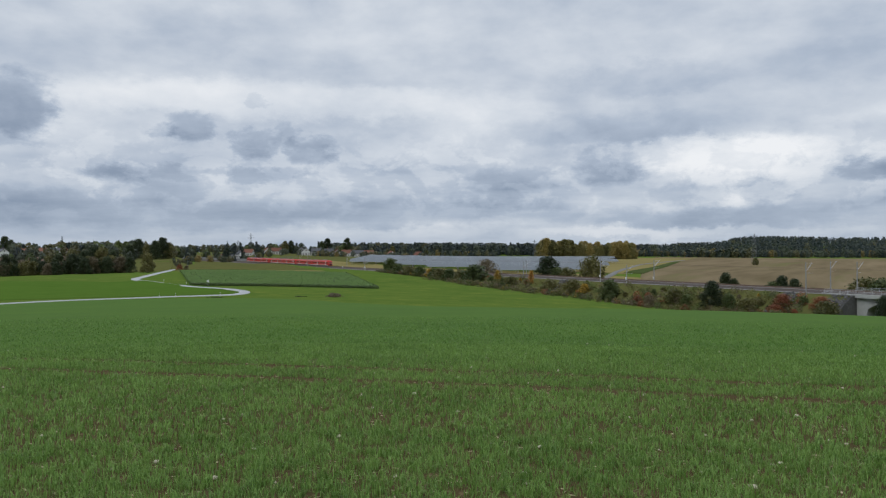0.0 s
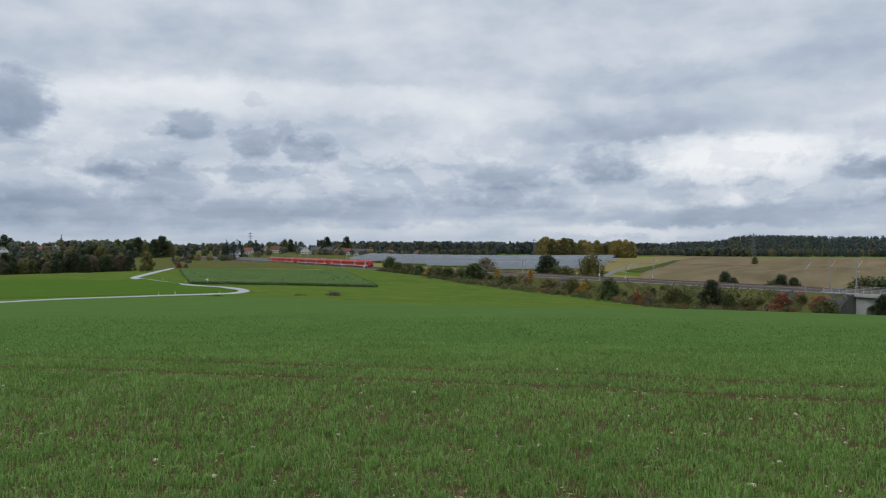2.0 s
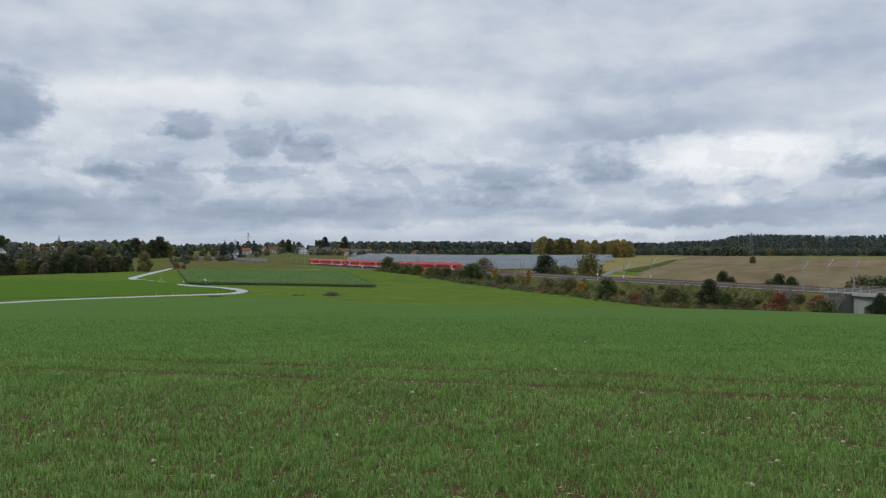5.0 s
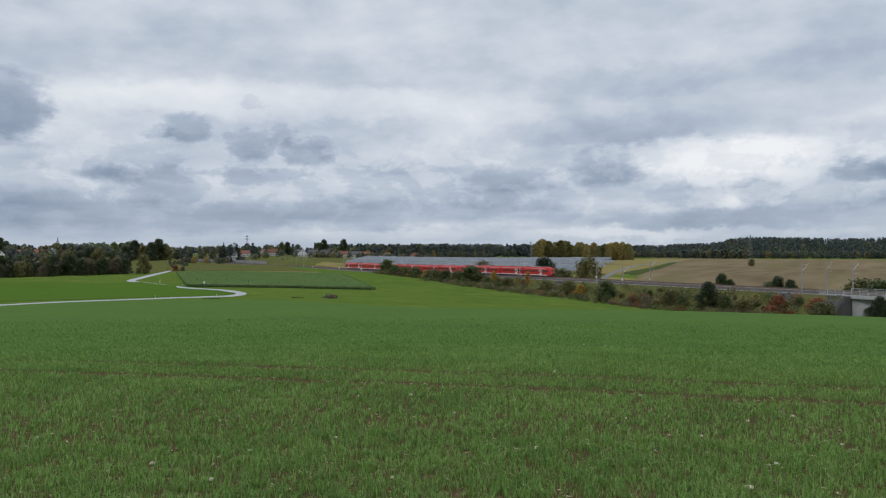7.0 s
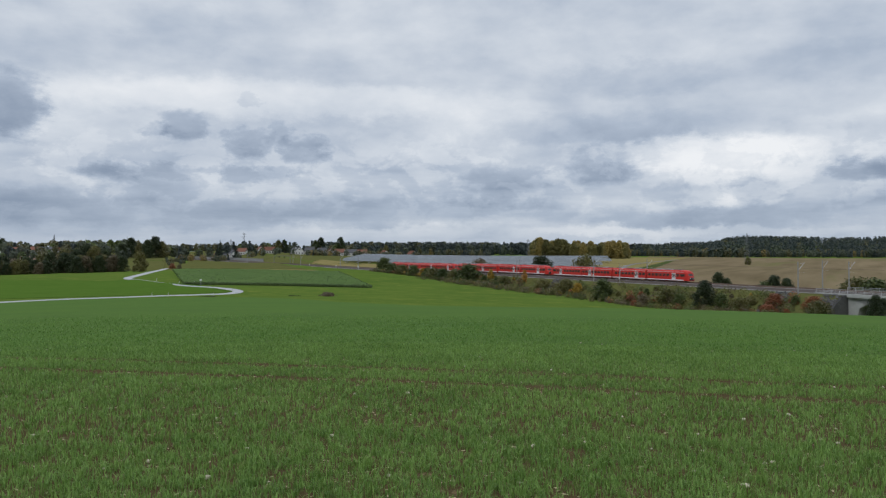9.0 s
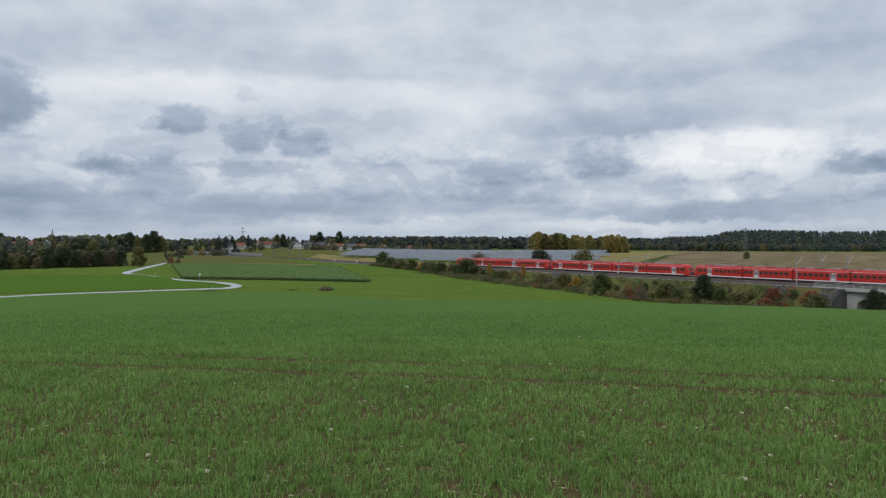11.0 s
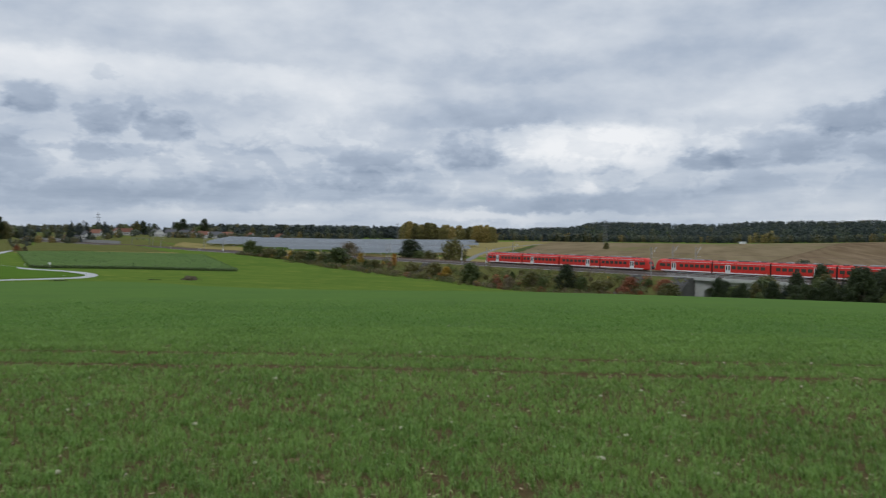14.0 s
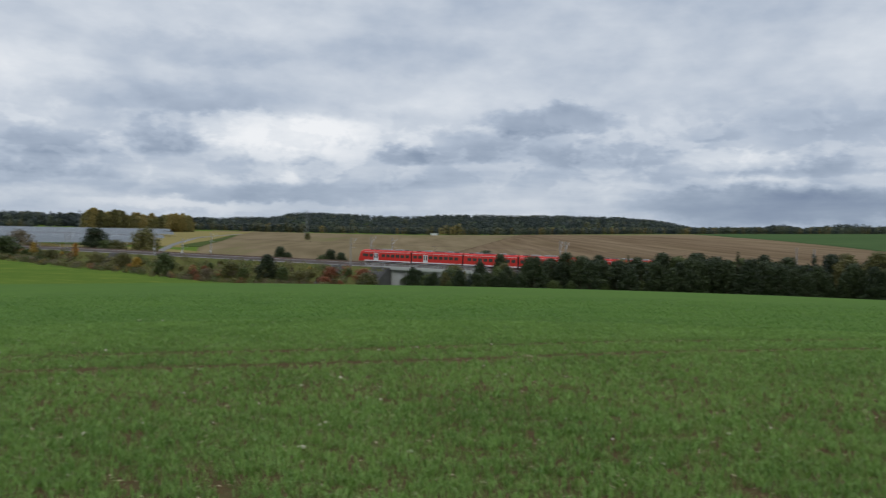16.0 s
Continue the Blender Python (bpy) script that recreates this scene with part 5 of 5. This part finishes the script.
def dry_weeds():
    rg = np.random.default_rng(91)
    for name, az, saz, r, sr, count, h, leaf, label in (("dry_weeds", 7.84, .5, 238, 3.0, 130, 1.0, LEAF_BROWN, "low patch of dead brown weeds in the meadow"),
                                                      ("rank_grass", 10.3, .55, 236, 1.2, 60, .3, LEAF_GREEN, "tussocks of dark rank grass at the field edge"),
                                                      ("rank_grass", 16.0, .8, 226, 1.5, 90, .3, LEAF_GREEN, "tussocks of dark rank grass at the field edge")):
        spots = []
        for k in range(count):
            g = rg.normal(0, .6)
            x, y = polar(az + g * saz, r + rg.normal(0, sr))
            grow = h * rg.uniform(.4, 1.1) * math.exp(-g * g)
            spots.append((x, y, land(x, y), grow, grow * 1.2, 0, False))
        crowns(name, spots, [leaf], label, "weeds", 92, 40, .2)


dry_weeds()


def shed(az, r):
    x, y = polar(az, r)
    t = thing("shed", pose(x, y, land(x, y), 0, 0, az), "low white field shed before the forest edge", "shed")
    part("wall", box(0, 0, 1.0, 8, 5, 2.8, .05), WHITE, t)
    part("roof", box(0, 0, 2.5, 8.6, 5.6, .25, .05), ROOF_GREY, t)
    part("door", box(1.5, -2.53, .9, 2.2, .08, 2.0), LIGHT_GREY, t)


shed(-30.77, 1010)


# ---- young cereal and stones near by ----
def blades(name, r0, r1, density, leaves, size, width, seed, row=0.125, fade=False, material=BLADE, span=(-66, 35)):
    """Tufts of drilled cereal between two ranges: three-cornered blades in rows."""
    rg = np.random.default_rng(seed)
    az0, az1 = radians(span[0]), radians(span[1])
    area = (az1 - az0) / 2 * (r1 * r1 - r0 * r0)
    n = int(area * density)
    r = np.sqrt(rg.uniform(r0 * r0, r1 * r1, n))
    a = rg.uniform(az0, az1, n)
    x, y = -np.sin(a) * r, np.cos(a) * r
    c, s = math.cos(radians(-15.7)), math.sin(radians(-15.7))
    across, along = -s * x + c * y, c * x + s * y
    across = np.round(across / row) * row + rg.normal(0, row * .16, n)
    bare = np.array([noise.noise((px * 3.4, py * 3.4, 7.0)) + .15 * noise.noise((px * .6, py * .6, 3.0)) for px, py in zip(x, y)])
    keep = rg.uniform(0, 1, n) < np.clip(.90 + bare * 1.0, .05, 1)
    if fade:
        keep &= rg.uniform(0, 1, n) < 1 - (r - r0) / (r1 - r0)
    for p in (12.5, 14.4):
        keep &= ~((np.abs(across - p + .1 * np.sin(along * .6)) < .23) & (rg.uniform(0, 1, n) < .92))
    across, along, vigour = across[keep], along[keep], (1 + .35 * bare[keep])
    x, y = c * along - s * across, s * along + c * across
    z = np.array([land(px, py) for px, py in zip(x[::1], y[::1])]) if len(x) < 30000 else plane_heights(x, y)
    n = len(x)
    base = np.repeat(np.stack([x, y, z], 1), leaves, 0)
    m = n * leaves
    base[:, :2] += rg.normal(0, .018, (m, 2))
    turn = rg.uniform(0, 6.283, m)
    lean = rg.uniform(.08, .80, m)
    ln = size * rg.uniform(.55, 1.25, m) * np.repeat(vigour, leaves)
    out = np.stack([np.cos(turn), np.sin(turn), 0 * turn], 1)
    side = np.stack([-np.sin(turn), np.cos(turn), 0 * turn], 1)
    mid = base + out * (ln * .35 * lean)[:, None] + np.array([0, 0, 1]) * (ln * .6)[:, None]
    tip = base + out * (ln * (.35 + .9 * lean) * lean * 1.2)[:, None] + np.array([0, 0, 1]) * (ln * (1.05 - .45 * lean))[:, None]
    w = (width * rg.uniform(.7, 1.3, m))[:, None]
    v = np.stack([base - side * w * .6, base + side * w * .6, mid + side * w, mid - side * w, tip], 1).reshape(-1, 3)
    i = np.arange(m)[:, None] * 5
    me = bpy.data.meshes.new(name)
    loops = np.concatenate([i + np.array([[0, 1, 2, 3]]), i + np.array([[3, 2, 4]])], 1).ravel()
    me.vertices.add(len(v))
    me.vertices.foreach_set("co", v.ravel())
    me.loops.add(len(loops))
    me.loops.foreach_set("vertex_index", loops.astype(np.int32))
    me.polygons.add(2 * m)
    starts = (np.arange(m)[:, None] * 7 + np.array([[0, 4]])).ravel()
    me.polygons.foreach_set("loop_start", starts.astype(np.int32))
    me.materials.append(material)
    me.update()
    me.validate()
    tagged(new(name, me), "young green cereal plants in drilled rows", "crop", kind="stuff")


def plane_heights(x, y):
    """Heights of many places at once, from a table of the land."""
    r, a = np.hypot(x, y), np.degrees(np.arctan2(-x, y))
    gr, ga = np.linspace(0, 75, 60), np.linspace(-70, 40, 45)
    table = np.array([[land(*polar(q, p)) for p in gr] for q in ga])
    fr, fa = np.clip(r / 75 * 59, 0, 58.99), np.clip((a + 70) / 110 * 44, 0, 43.99)
    i, j = fa.astype(int), fr.astype(int)
    u, v = fa - i, fr - j
    return (table[i, j] * (1 - u) * (1 - v) + table[i + 1, j] * u * (1 - v) + table[i, j + 1] * (1 - u) * v + table[i + 1, j + 1] * u * v)


blades("cereal_near", 0.7, 9.0, 440, 5, .084, .0034, 41)
blades("cereal_behind", 0.7, 9.0, 150, 4, .084, .005, 44, span=(35, 294))
blades("cereal_middle", 9.0, 22.0, 300, 3, .084, .0048, 42)
blades("cereal_far", 22.0, 46.0, 75, 3, .06, .007, 43, .25, True, BLADE_FAR)


def stones():
    rg = random.Random(5)
    shapes = []
    for k in range(3):
        bm = bmesh.new()
        bmesh.ops.create_icosphere(bm, subdivisions=2, radius=1)
        for v in bm.verts:
            v.co *= 1 + .25 * noise.noise(v.co * 1.4 + Vector((k * 9, 0, 0)))
            v.co.z *= .6
        me = bpy.data.meshes.new("stone")
        bm.to_mesh(me)
        bm.free()
        me.materials.append(PALE_STONE)
        shapes.append(me)
    plain_to_see = ((20.0, 7.9), (2.1, 11.9), (7.6, 8.7), (13.4, 6.8), (-8.3, 15.3), (-12.0, 13.2), (-24.1, 11.1), (-7.0, 8.2), (14.3, 12.7), (-3.5, 8.3), (-14.3, 12.3), (16.2, 7.1), (9.1, 15.2), (-18.7, 8.4), (3.5, 6.9), (-21.4, 7.1), (-2.1, 15.7), (5.9, 11.8), (-13.2, 10.2), (27.0, 9.7))
    for i in range(180):
        az, r = plain_to_see[i] if i < len(plain_to_see) else (rg.uniform(-63, 33), 3.6 + 20 * rg.random() ** 1.3)
        x, y = polar(az, r)
        st = new("stone", shapes[i % 3])
        k = (rg.uniform(.016, .026) if i < len(plain_to_see) else rg.uniform(.008, .018)) * (1 + r * .03)
        st.matrix_basis = pose(x, y, land(x, y) + k * .2 + .01, 0, 0, rg.uniform(0, 360)) @ Matrix.Diagonal((k * 1.3, k, k, 1))
        tagged(st, "small pale field stone on the soil", "stone", "stones in the field")


STRAW = surface("pale straw", (.38, .31, .19), (.55, .47, .31), 9.0, 0.9)
PALE_STONE = surface("pale limestone", (.42, .36, .27), (.62, .55, .44), 8.0, 0.9)
stones()


def lumps(name, count, size, material, label, seed, flat=.7, long=1.0, power=1.4):
    """Small clods or straw bits strewn over the near soil."""
    rg = np.random.default_rng(seed)
    unit = np.array([(0, 0, 1), (.9, 0, .1), (.28, .86, -.1), (-.73, .53, .15), (-.73, -.53, -.05), (.28, -.86, .1)])
    tri = np.array([(0, 1, 2), (0, 2, 3), (0, 3, 4), (0, 4, 5), (0, 5, 1)])
    r = 3.5 + 15 * rg.uniform(0, 1, count) ** power
    a = np.radians(rg.uniform(-65, 34, count))
    x, y = -np.sin(a) * r, np.cos(a) * r
    z = plane_heights(x, y)
    k = size * rg.uniform(.4, 1.4, count)
    t = rg.uniform(0, 6.283, count)
    v = unit[None] * (1 + rg.normal(0, .2, (count, 6, 1)))
    v = v * np.array([long, 1, flat])
    co, si = np.cos(t)[:, None], np.sin(t)[:, None]
    v = np.stack([v[..., 0] * co - v[..., 1] * si, v[..., 0] * si + v[..., 1] * co, v[..., 2]], -1) * k[:, None, None]
    v += np.stack([x, y, z], 1)[:, None]
    f = (np.arange(count)[:, None, None] * 6 + tri[None]).reshape(-1, 3)
    tagged(sheet(name, v.reshape(-1, 3).tolist(), f.tolist(), [material], smooth=False), label, "soil", kind="stuff")


lumps("soil_clods", 16000, .022, SOIL, "crumbly brown soil clods between the plants", 51)
lumps("straw_bits", 3800, .0095, STRAW, "pale straw bits lying on the soil", 52, .5, 4.0)


# ---- what moves ----
def motions():
    for car, back, about in train:
        rows = []
        for t in range(0, 17):
            s = -369.7 + 34.987 * t + 0.04128 * t * t + back
            q, h = on_line(s)
            dip = math.degrees(math.atan(0.01357))
            rows.append((t, pose(q.x, q.y, q.z, 0, -dip if about else dip, math.degrees(h) + (180 if about else 0))))
        walk(car, rows)


motions()
